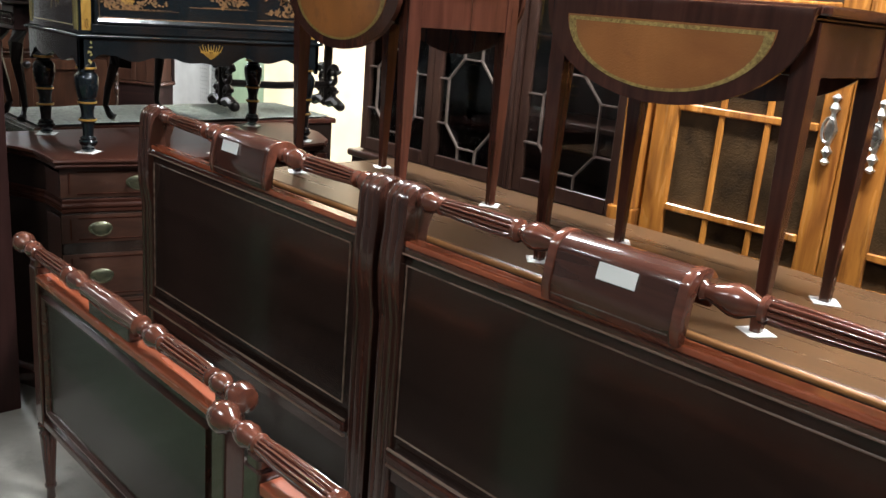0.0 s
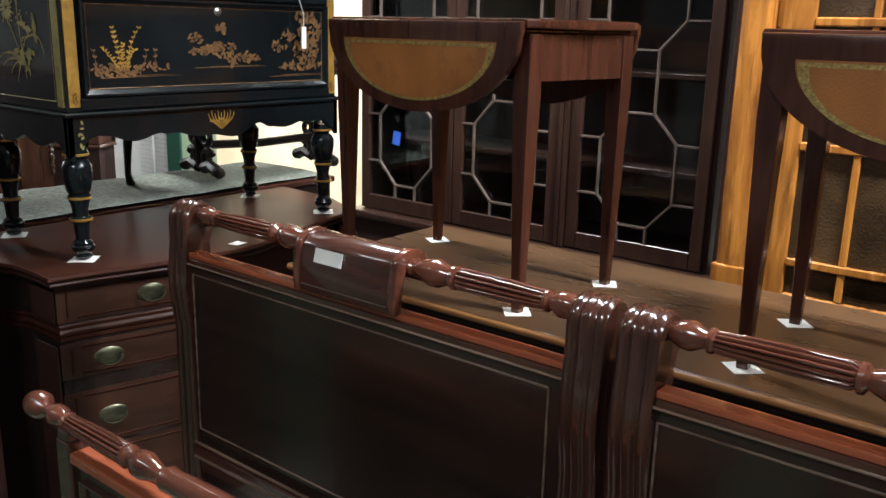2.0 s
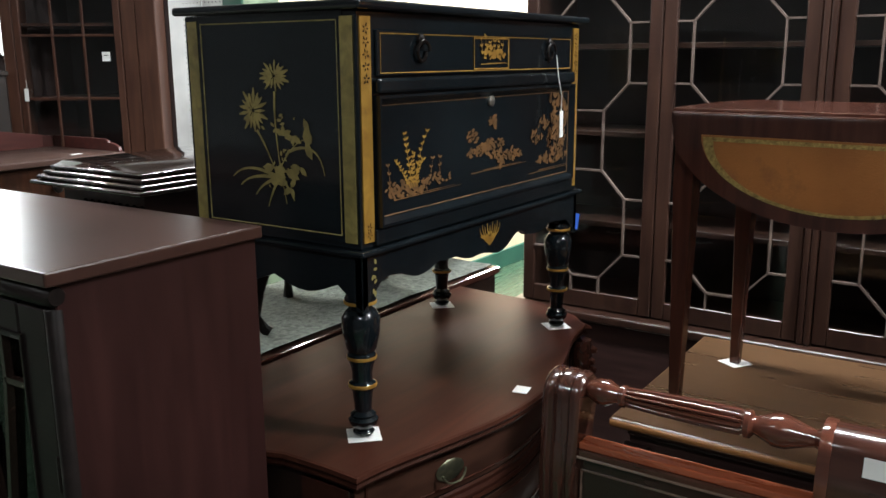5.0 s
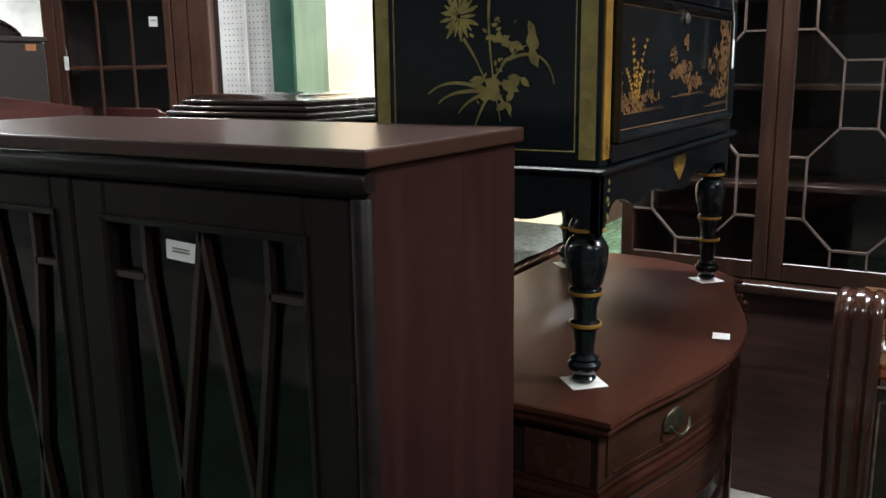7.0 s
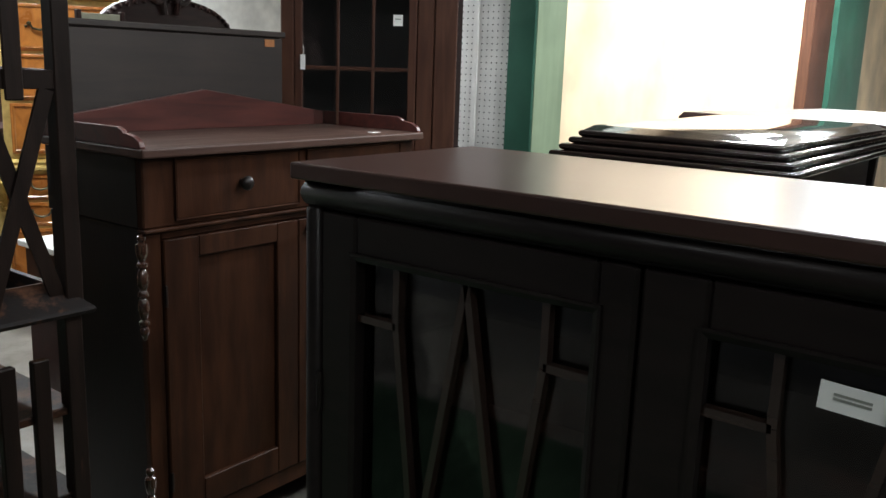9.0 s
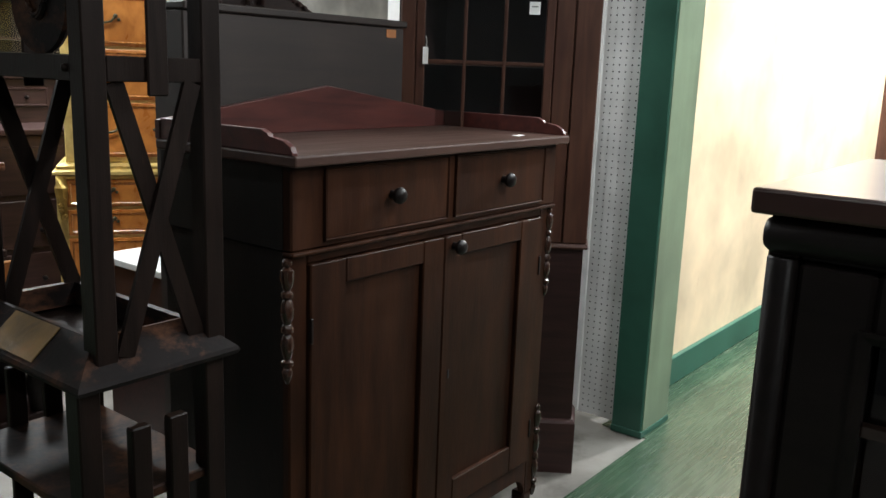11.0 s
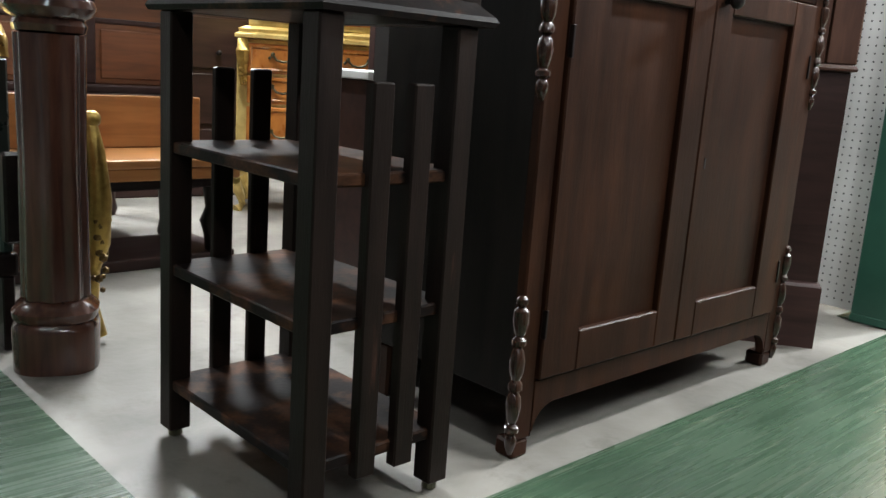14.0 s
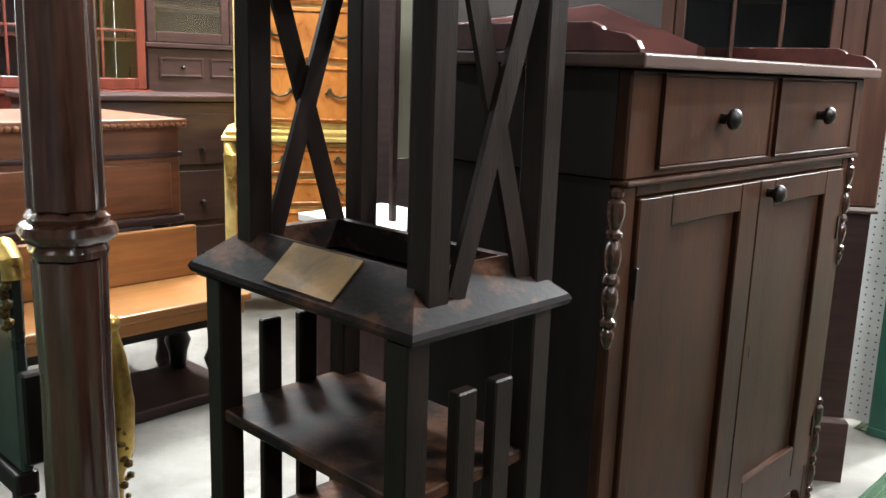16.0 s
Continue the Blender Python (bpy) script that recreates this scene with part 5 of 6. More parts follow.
# ---------------------------------------------------------------- carved marble-top server behind it
def server():
    t = thing("server", pose(1.02, 3.385, 0), "dark carved server on cabriole legs with reeded glossy top", "server")
    out = [(0.04, 0.04), (0.04, 0.4), (0.8, 0.43), (0.8, 0.04)]
    H = 1.38
    prof = [(-0.06, H - 0.06)] + [(0.02 - 0.012 * k + 0.007 * math.sin(a), H - 0.049 + 0.0115 * k - 0.0057 * math.cos(a)) for k in range(4) for a in [math.pi * j / 6 for j in range(7)]] + [(-0.03, H)]
    part("top", sweep_outline(out, prof), server_polish, t, smooth=True)
    part("body", box(0.07, 0.76, 0.07, 0.38, 1.23, H - 0.061, 0.004), dark_cabinet, t)
    for x, y in ((0.1, 0.1), (0.1, 0.28), (0.42, 0.1), (0.72, 0.28)):
        leg = cabriole(0.335, 0.03, 0.019, x, y, ebony, t, 1 if x > 0.3 else -1, 1 if y > 0.2 else -1)
        leg.matrix_basis = pose(0, 0, 0.896)
    bm = bmesh.new()
    for k in range(9):
        tube([(0.065, 0.08 + 0.026 * k + 0.012 * math.cos(a), 1.27 + 0.02 * math.sin(a)) for a in [j * 0.8 for j in range(7)]], 0.006, 6, bm)
    part("carving", bm, server_polish, t, smooth=True)
    return t


server()


# ---------------------------------------------------------------- two-door cupboard
def knob(x, y, z, parent, r=0.02):
    k = part("knob", lathe([(r * 0.55, 0.0), (r * 0.5, -0.008), (r * 0.55, -0.014), (r, -0.02), (r * 1.05, -0.028), (r * 0.8, -0.036), (r * 0.3, -0.04)], 16, "y", (x, y, z)), ebony, parent, "dark turned wooden knob", smooth=True)
    return k


def split_spindle(x, y, z1, length, parent):
    pr = []
    seq = [(0.006, 0), (0.012, 0.02), (0.012, 0.05), (0.007, 0.065), (0.016, 0.09), (0.017, 0.16), (0.012, 0.23), (0.008, 0.25), (0.015, 0.27), (0.015, 0.3), (0.008, 0.32), (0.012, 0.34), (0.016, 0.4), (0.015, 0.47), (0.009, 0.52), (0.015, 0.55), (0.015, 0.58), (0.008, 0.6), (0.014, 0.63), (0.016, 0.69), (0.012, 0.77), (0.008, 0.8), (0.015, 0.82), (0.015, 0.85), (0.008, 0.87), (0.013, 0.9), (0.011, 0.95), (0.005, 1.0)]
    part("split_spindle", lathe([(r, z1 - h * length) for r, h in seq][::-1], 12, "z", (x, y, 0)), spindle_wood, parent, "dark turned split spindle", smooth=True)


def cupboard():
    t = thing("cupboard", pose(1.045, 5.0, 0), "old brown two-door cupboard with two drawers and low gallery", "cupboard")
    W, D = 1.095, 0.49
    zt = 1.237
    part("carcass", box(0.0, 0.022, 0.05, D, 0.13, 1.0218, 0.002), cupboard_side, t, "side board, darker than the front").name = "side"
    part("side", box(W - 0.022, W, 0.05, D, 0.13, 1.0218, 0.002), cupboard_side, t, "side board, darker than the front")
    part("case_end", box(-0.0055, -0.0035, 0.045, D, 1.024, 1.209, 0), cupboard_side, t, "thin dark sheet over the end of the drawer case")
    part("back", box(0.022, W - 0.022, D - 0.02, D, 0.1, 1.0218, 0), jelly_wood, t)
    part("bottom", box(0.022, W - 0.022, 0.05, D - 0.02, 0.13, 0.15, 0), jelly_wood, t)
    # proud drawer section
    part("drawer_case", box(-0.003, W + 0.003, 0.02, D + 0.002, 1.022, 1.211, 0.004), jelly_wood, t)
    part("case_moulding", box(-0.004, W + 0.004, 0.012, 0.05, 1.011, 1.0215, 0.004, seg=2), jelly_wood, t)
    for x0, x1 in ((0.097, 0.54), (0.579, 1.018)):
        d = part("drawer", box(x0, x1, 0.014, 0.0205, 1.041, 1.201, 0.003), jelly_wood, t)
        part("cock_bead", ring_frame(x0 - 0.004, x1 + 0.004, 1.037, 1.205, 0.006, 0.011, 0.02), jelly_wood, d)
        knob((x0 + x1) / 2, 0.014, 1.123, d)
    # face frame and doors
    for x in (0.0, W - 0.055):
        part("stile", box(x, x + 0.055, 0.03, 0.055, 0.04, 1.0105, 0.004), jelly_wood, t)
    part("rail", box(0.055, W - 0.055, 0.03, 0.055, 0.988, 1.0105, 0.003), jelly_wood, t)
    n = 24
    ap = [(0.055, 0.16), (0.055, 0.04)] + [(0.055 + 0.06 * (1 - math.cos(math.pi / 2 * i / 8)), 0.04 + 0.065 * math.sin(math.pi / 2 * i / 8)) for i in range(1, 9)] + [(W - 0.055 - 0.06 * (1 - math.cos(math.pi / 2 * i / 8)), 0.04 + 0.065 * math.sin(math.pi / 2 * i / 8)) for i in range(8, 0, -1)] + [(W - 0.055, 0.04), (W - 0.055, 0.16)]
    part("apron", slab(ap, 0.03, 0.055, "xz", 0.002), jelly_wood, t)
    for i, (x0, x1) in enumerate(((0.058, 0.546), (0.549, W - 0.058))):
        z0, z1 = 0.163, 0.986
        sl, sr = ((0.114, 0.086), (0.075, 0.112))[i]
        d = part("door", bmesh.new(), jelly_wood, t)
        bm = box(x0, x0 + sl, 0.022, 0.05, z0, z1, 0.003)
        box(x1 - sr, x1, 0.022, 0.05, z0, z1, 0.003, bm)
        box(x0 + sl, x1 - sr, 0.022, 0.05, z0, z0 + 0.088, 0.003, bm)
        box(x0 + sl, x1 - sr, 0.022, 0.05, z1 - 0.06, z1, 0.003, bm)
        bm.to_mesh(d.data)
        bm.free()
        part("door_panel", box(x0 + sl, x1 - sr, 0.037, 0.046, z0 + 0.088, z1 - 0.06, 0), jelly_wood, d)
        hx = x0 - 0.001 if i == 0 else x1 - 0.006
        for z in (0.25, 0.8):
            part("hinge", box(hx, hx + 0.007, 0.018, 0.03, z, z + 0.06, 0.001), ebony, d)
        if i == 1:
            knob(x0 + 0.038, 0.022, 0.956, d)
            part("keyhole", box(x0 + 0.03, x0 + 0.035, 0.0205, 0.0225, 0.577, 0.602, 0), hole_dark, d)
    for x in (-0.004, W - 0.002):
        split_spindle(x, 0.032, 1.0095, 0.29, t)
        split_spindle(x, 0.032, 0.347, 0.33, t)
    for x in (0.0, W - 0.06):
        for y in (0.03, D - 0.06):
            part("foot", box(x + 0.004, x + 0.054, y + 0.002, y + 0.052, 0.0, 0.1295 if y > 0.1 else 0.0395, 0.006), jelly_wood, t)
    # top with its gallery
    part("top", box(-0.02, W + 0.025, -0.012, D + 0.0, 1.2115, zt, 0.005, seg=2), jelly_top, t)
    back = [(-0.02, zt), (W + 0.02, zt), (W + 0.02, zt + 0.045), (W * 0.5, zt + 0.13), (-0.02, zt + 0.045)]
    part("gallery_back", slab(back, D - 0.02, D, "xz", 0.002), jelly_back, t)
    sidep = [(D - 0.021, zt), (D - 0.021, zt + 0.05), (0.1, zt + 0.05), (0.08, zt + 0.042), (0.075, zt + 0.034), (0.06, zt + 0.034), (0.03, zt + 0.03), (0.008, zt + 0.018), (0.0, zt + 0.005), (0.0, zt)]
    for x in (-0.018, W + 0.004):
        part("gallery_side", slab(sidep, x, x + 0.016, "yz", 0.002), jelly_back, t)
    return t


cupboard()
lb = price_label(pose(1.98, 5.06, 1.2385, -90, 0, 10), 0.05, 0.02, label="small white label on the cupboard top")


# ---------------------------------------------------------------- slatted oak stand
def slat_stand():
    t = thing("slatted_stand", pose(0.54, 5.022, 0), "tall dark oak stand with slatted sides and crossed braces", "stand")
    W, D = 0.32, 0.512
    s = 0.045
    zl = 0.848
    for x in (0.0, W - s):
        for y in (0.0, D - s):
            part("leg", box(x, x + s, y, y + s, 0.02, zl - 0.014, 0.003), stand_wood, t)
            part("caster", lathe([(0.008, 0.0), (0.014, 0.004), (0.014, 0.014), (0.008, 0.02)], 10, "z", (x + s / 2, y + s / 2, 0)), brass, t, "small brass caster")
    for z in (0.105, 0.34, 0.575):
        part("shelf", box(0.006, W - 0.006, 0.012, D - 0.012, z, z + 0.022, 0.003), stand_shelf, t)
    for y in (0.004, D - 0.022):
        for x in (0.104, 0.187):
            part("slat", box(x, x + 0.042, y - (0.006 if y < 0.1 else 0), y + 0.018, 0.08, 0.738, 0.003), stand_wood, t)
    # sloping ledge all round
    outer = [(-0.003, -0.012), (W + 0.026, -0.012), (W + 0.026, D + 0.044), (-0.003, D + 0.044)]
    prof = [(-0.03, zl - 0.013), (0.0, zl - 0.013), (0.004, zl - 0.004), (0.0, zl + 0.004), (-0.07, zl + 0.066), (-0.082, zl + 0.064), (-0.082, zl + 0.012)]
    part("ledge", sweep_outline(outer, prof, ring=True), stand_shelf, t)
    pl = bmesh.new()
    q = [(0.002, 0.165), (0.002, 0.338), (0.063, 0.338), (0.063, 0.165)]
    lo = [pl.verts.new((a, b, zl + 0.004 + (a + 0.003) * 0.062 / 0.07 + 0.0012)) for a, b in q]
    hi = [pl.verts.new(v.co + Vector((-0.001, 0, 0.002))) for v in lo]
    pl.faces.new(lo)
    pl.faces.new(hi[::-1])
    for k in range(4):
        pl.faces.new((lo[k], lo[(k + 1) % 4], hi[(k + 1) % 4], hi[k]))
    part("plaque", pl, brass_plate, t, "worn brass plaque on the sloping ledge")
    part("well", box(0.03, W - 0.01, 0.02, D + 0.01, zl - 0.012, zl + 0.002, 0.002), stand_wood, t)
    # upper stage
    xa, xb, ya, yb = 0.048, W + 0.015, 0.013, D - 0.026
    zt = 1.78
    for x in (xa, xb - s):
        for y in (ya, yb - s):
            part("upright", box(x, x + s, y, y + s, zl + 0.003, zt, 0.003), stand_wood, t)
    r0, r1 = 1.385, 1.43
    for x in (xa, xb - 0.02):
        part("rail", box(x + 0.002, x + 0.018, ya + s, yb - s, r0, r1, 0.002), stand_wood, t)
        part("peg", blob((x, ya + s + 0.012, r0 + 0.022), 0.008), stand_wood, t, smooth=True)
    for y in (ya, yb - 0.02):
        part("rail", box(xa + s, xb - s, y + 0.002, y + 0.018, r0, r1, 0.002), stand_wood, t)
        for k, (p, q) in enumerate((((xa + s + 0.015, zl + 0.03), (xb - s - 0.02, r0)), ((xb - s - 0.015, zl + 0.03), (xa + s + 0.02, r0)))):
            part("brace", bar((p[0], y + 0.006 + 0.01 * k, p[1]), (q[0], y + 0.006 + 0.01 * k, q[1]), 0.036, 0.0095, up=(0, 1, 0)), stand_wood, t)
        part("slat", box((xa + xb) / 2 - 0.022, (xa + xb) / 2 + 0.022, y - 0.006, y + 0.0015, 1.36, zt - 0.01, 0.003), stand_wood, t)
    part("mid_shelf", box(xa + 0.02, xb - 0.02, ya + 0.02, yb - 0.02, r1 - 0.02, r1 - 0.004, 0.002), stand_wood, t)
    part("top_shelf", box(xa, xb, ya, yb, zt + 0.001, zt + 0.022, 0.003), stand_wood, t)
    return t


slat_stand()
# carved round plaque that leans inside the stand's upper stage
pq = thing("carved_plate", pose(0.63, 5.255, 1.427, 0, 0, 90), "dark round carved plate standing in the oak stand", "plate")
part("plate", lathe([(0.004, -0.004), (0.075, -0.006), (0.085, -0.014), (0.098, -0.016), (0.102, -0.008), (0.1, 0.0)], 32, "y", (0, 0, 0.102)), stand_shelf, pq, smooth=True)
bm = bmesh.new()
for k in range(5):
    tube([(0.05 * math.cos(a + k * 1.257) * (0.5 + 0.1 * a), 0.0, 0.102 + 0.05 * math.sin(a + k * 1.257) * (0.5 + 0.1 * a)) for a in [j * 0.3 for j in range(8)]], 0.006, 6, bm)
part("relief", bm, stand_shelf, pq, smooth=True).matrix_basis = pose(0, 0.002, 0)


# ---------------------------------------------------------------- bedpost and the gilt-mounted bed end behind it
def lobed(r, n=48, lobes=6, d=0.12):
    return [(r * (1 + d * math.cos(lobes * 2 * math.pi * i / n)) * math.cos(2 * math.pi * i / n), r * (1 + d * math.cos(lobes * 2 * math.pi * i / n)) * math.sin(2 * math.pi * i / n)) for i in range(n)]


bp = thing("bedpost", pose(0.517, 6.045, 0, 0, 0, 20), "thick dark mahogany clustered bedpost with turned ring", "bedpost")
part("foot", sweep_outline(lobed(0.088, 48, 4, 0.06), [(-0.02, 0.0), (0.012, 0.0), (0.014, 0.1), (0.01, 0.115), (0.004, 0.12), (0.012, 0.13), (0.013, 0.145), (0.0, 0.16), (-0.012, 0.168), (-0.02, 0.172)]), post_wood, bp, smooth=True)
part("shaft", sweep_outline(lobed(0.072, 72, 8, 0.08), [(0.0, 0.172), (-0.004, 0.5), (0.0, 0.78)]), post_wood, bp, smooth=True)
part("ring", sweep_outline(lobed(0.07, 48, 6, 0.06), [(-0.01, 0.78), (0.006, 0.785), (0.01, 0.8), (0.004, 0.812), (0.02, 0.822), (0.03, 0.838), (0.024, 0.855), (0.01, 0.862), (0.014, 0.872), (0.004, 0.882), (-0.01, 0.888)]), post_wood, bp, smooth=True)
part("upper_shaft", sweep_outline(lobed(0.073, 72, 8, 0.09), [(0.0, 0.888), (-0.006, 1.4), (-0.008, 2.1)]), post_wood, bp, smooth=True)

green_lacquer = mat("green_lacquer", (0.02, 0.035, 0.03), 0.3, second=(0.012, 0.022, 0.02), grain_scale=4, bump=0.02)
dark_gilt = mat("dark_gilt", (0.2, 0.13, 0.04), 0.4, 0.7, second=(0.05, 0.03, 0.012), grain_scale=30)
gb = thing("gilt_bed_end", pose(0.44, 7.35, 0, 0, 0, FACE_W), "black-green lacquered bed end with gilt carved mounts", "bed end")
part("panel", box(0.0, 1.16, 0.0, 0.03, 0.25, 0.72, 0.006), green_lacquer, gb)
part("bottom_rail", box(0.0, 1.16, -0.014, 0.04, 0.19, 0.249, 0.008, seg=2), ebony, gb)
part("foot_block", box(1.08, 1.16, 0.0, 0.03, 0.0, 0.189, 0.004), ebony, gb)
part("foot_block", box(0.0, 0.08, 0.0, 0.03, 0.0, 0.189, 0.004), ebony, gb)
crest = [(0.0, 0.01, 0.74)] + [(1.1 * i / 10, 0.01, 0.74 + 0.05 * math.sin(math.pi * i / 10)) for i in range(1, 10)] + [(1.1, 0.01, 0.75), (1.15, 0.0, 0.785), (1.185, 0.0, 0.76), (1.19, 0.0, 0.72)]
part("crest_rail", tube(crest, 0.024, 10), gilt, gb, smooth=True)
bm = bmesh.new()
for k in range(9):
    blob((1.165 + 0.015 * math.sin(k * 2), -0.012, 0.72 - 0.014 * k), 0.013, bm, sub=1)
tagged(part("scroll_mount", bm, dark_gilt, gb, smooth=True), kind="stuff")
part("side_rail", box(1.162, 1.2, 0.0, 0.2, 0.28, 0.5, 0.006), ebony, gb)
gp = part("corner_post", tube([(1.2, 0.205, 0.575), (1.208, 0.213, 0.5), (1.212, 0.22, 0.38), (1.208, 0.215, 0.27), (1.2, 0.2, 0.2), (1.2, 0.2, 0.1), (1.21, 0.212, 0.02)], 0.03, 10, None, [0.5, 0.8, 1.05, 1.1, 0.8, 0.6, 0.8]), gilt, gb, smooth=True)
part("ball", blob((1.2, 0.208, 0.582), 0.023), gilt, gp, smooth=True)
bm = bmesh.new()
rnd = random.Random(5)
for k in range(26):
    a = rnd.uniform(0, 6.28)
    blob((1.208 + 0.026 * math.cos(a), 0.215 + 0.026 * math.sin(a), rnd.uniform(0.14, 0.34)), rnd.uniform(0.007, 0.013), bm, sub=1)
tagged(part("carving", bm, dark_gilt, gp, smooth=True), kind="stuff")


# ---------------------------------------------------------------- furniture deeper in the shop
def gilt_chest():
    t = thing("tall_chest", pose(1.96, 7.76, 0, 0, 0, -34), "tall golden burl walnut chest with cream-gilt mouldings", "chest of drawers")
    W, D = 0.8, 0.42
    part("lower_case", box(0.0, W, 0.0, D, 0.22, 0.84, 0.01, seg=2), cream_gilt, t)
    part("upper_case", box(0.05, W - 0.05, 0.02, D, 0.901, 1.75, 0.008, seg=2), cream_gilt, t)
    part("waist", sweep_outline([(0.02, 0.0), (W - 0.02, 0.0), (W - 0.02, D), (0.02, D)], [(-0.01, 0.841), (0.03, 0.845), (0.03, 0.86), (0.01, 0.87), (0.015, 0.885), (-0.02, 0.9)]), cream_gilt, t)
    part("cornice", sweep_outline([(0.04, 0.0), (W - 0.04, 0.0), (W - 0.04, D), (0.04, D)], [(-0.01, 1.751), (0.02, 1.76), (0.035, 1.79), (0.02, 1.8)]), cream_gilt, t)
    for z0, z1, x0, x1 in ((0.25, 0.52, 0.05, W - 0.05), (0.535, 0.665, 0.05, W - 0.05), (0.68, 0.82, 0.05, W - 0.05), (0.93, 1.2, 0.09, W - 0.09), (1.215, 1.46, 0.09, W - 0.09), (1.475, 1.72, 0.09, W - 0.09)):
        y = 0.0 if z0 < 0.9 else 0.02
        d = part("drawer", box(x0, x1, y - 0.012, y - 0.001, z0, z1, 0.005, seg=2), walnut_burl, t)
        part("drawer_bead", ring_frame(x0 + 0.015, x1 - 0.015, z0 + 0.015, z1 - 0.015, 0.008, y - 0.018, y - 0.012), golden_oak, d)
        for x in (x0 + 0.17, x1 - 0.17):
            bm = bmesh.new()
            zc = (z0 + z1) / 2
            tube([(x - 0.05, y - 0.02, zc + 0.02), (x - 0.03, y - 0.025, zc - 0.005), (x, y - 0.028, zc - 0.012), (x + 0.03, y - 0.025, zc - 0.005), (x + 0.05, y - 0.02, zc + 0.02)], 0.006, 6, bm)
            for s in (-1, 1):
                blob((x + s * 0.05, y - 0.018, zc + 0.02), 0.013, bm, sub=1)
                blob((x + s * 0.065, y - 0.016, zc + 0.005), 0.009, bm, sub=1)
            part("pull", bm, brass, d, "cast brass scroll pull", smooth=True)
    for x in (0.03, W - 0.03):
        bm = bmesh.new()
        tube([(x, -0.02, 0.83), (x, -0.04, 0.78), (x, -0.03, 0.7), (x, -0.015, 0.62)], 0.03, 8, bm, [0.8, 1.1, 0.8, 0.4])
        for k in range(6):
            blob((x + 0.012 * math.cos(k * 2), -0.045, 0.64 + 0.028 * k), 0.014, bm, sub=1)
        part("corbel", bm, gilt, t, smooth=True)
        cabriole(0.22, 0.04, 0.03, x, 0.03, cream_gilt, t, 1 if x > 0.3 else -1, -1)
        cabriole(0.22, 0.03, 0.028, x, D - 0.04, cream_gilt, t, 1 if x > 0.3 else -1, 1)
    part("apron", slab([(0.05, 0.22), (0.12, 0.18), (W / 2 - 0.1, 0.2), (W / 2, 0.15), (W / 2 + 0.1, 0.2), (W - 0.12, 0.18), (W - 0.05, 0.22)], -0.004, 0.02, "xz", 0.003), cream_gilt, t)
    return t


gilt_chest()


def desk():
    t = thing("oak_desk", pose(0.34, 7.2, 0, 0, 0, 1), "brown oak pedestal desk with carved top edge", "desk")
    W, D = 1.13, 0.75
    part("top", box(-0.0, W, 0.0, D, 0.955, 0.985, 0.006, seg=2), desk_wood, t)
    bm = bmesh.new()
    for k in range(44):
        blob((0.015 + k * (W - 0.03) / 43, -0.002, 0.962), 0.013, bm, (1, 0.7, 0.9), 1)
    part("gadroon_edge", bm, desk_wood, t, smooth=True)
    part("body", box(0.04, W - 0.02, 0.03, D, 0.62, 0.954, 0.004), desk_wood, t)
    part("moulding", box(0.03, W - 0.01, 0.018, D, 0.84, 0.86, 0.006, seg=2), dark_cabinet, t)
    part("base_moulding", box(0.03, W - 0.01, 0.012, D, 0.585, 0.6195, 0.008, seg=2), dark_cabinet, t)
    for i in range(3):
        x = 0.06 + i * 0.35
        part("front_panel", box(x, x + 0.31, 0.022, 0.03, 0.64, 0.82, 0.004), desk_wood, t)
    part("carved_stile", box(0.7, 0.74, 0.012, 0.03, 0.62, 0.95, 0.006), dark_cabinet, t)
    return t


dk = desk()
for x in (0.08, 1.05):
    for y in (0.08, 0.66):
        part("leg", lathe([(0.03, 0.0), (0.04, 0.03), (0.03, 0.08), (0.035, 0.2), (0.045, 0.4), (0.03, 0.55), (0.04, 0.59)], 12, "z", (x, y, 0)), dark_cabinet, dk, smooth=True)


def bench():
    t = thing("oak_bench", pose(0.22, 6.78, 0, 0, 0, 1), "golden oak low bench seat with dark turned feet", "bench")
    part("seat", box(0.0, 1.25, 0.0, 0.4, 0.36, 0.39, 0.006, seg=2), oak_seat, t)
    part("back_panel", box(0.0, 1.25, 0.36, 0.385, 0.391, 0.585, 0.004), oak_seat, t)
    part("seat_rail", box(0.02, 1.23, 0.015, 0.4, 0.315, 0.359, 0.004), oak_seat, t)
    part("shadow_rail", box(0.04, 1.2, 0.04, 0.38, 0.28, 0.314, 0.004), ebony, t)
    for x in (0.08, 1.15):
        for y in (0.07, 0.35):
            part("foot", lathe([(0.03, 0.041), (0.035, 0.1), (0.05, 0.15), (0.03, 0.2), (0.04, 0.28)], 12, "z", (x, y, 0)), ebony, t, smooth=True)
    part("stretcher", box(0.02, 1.22, 0.03, 0.4, 0.0, 0.04, 0.004), dark_cabinet, t)
    return t


bench()


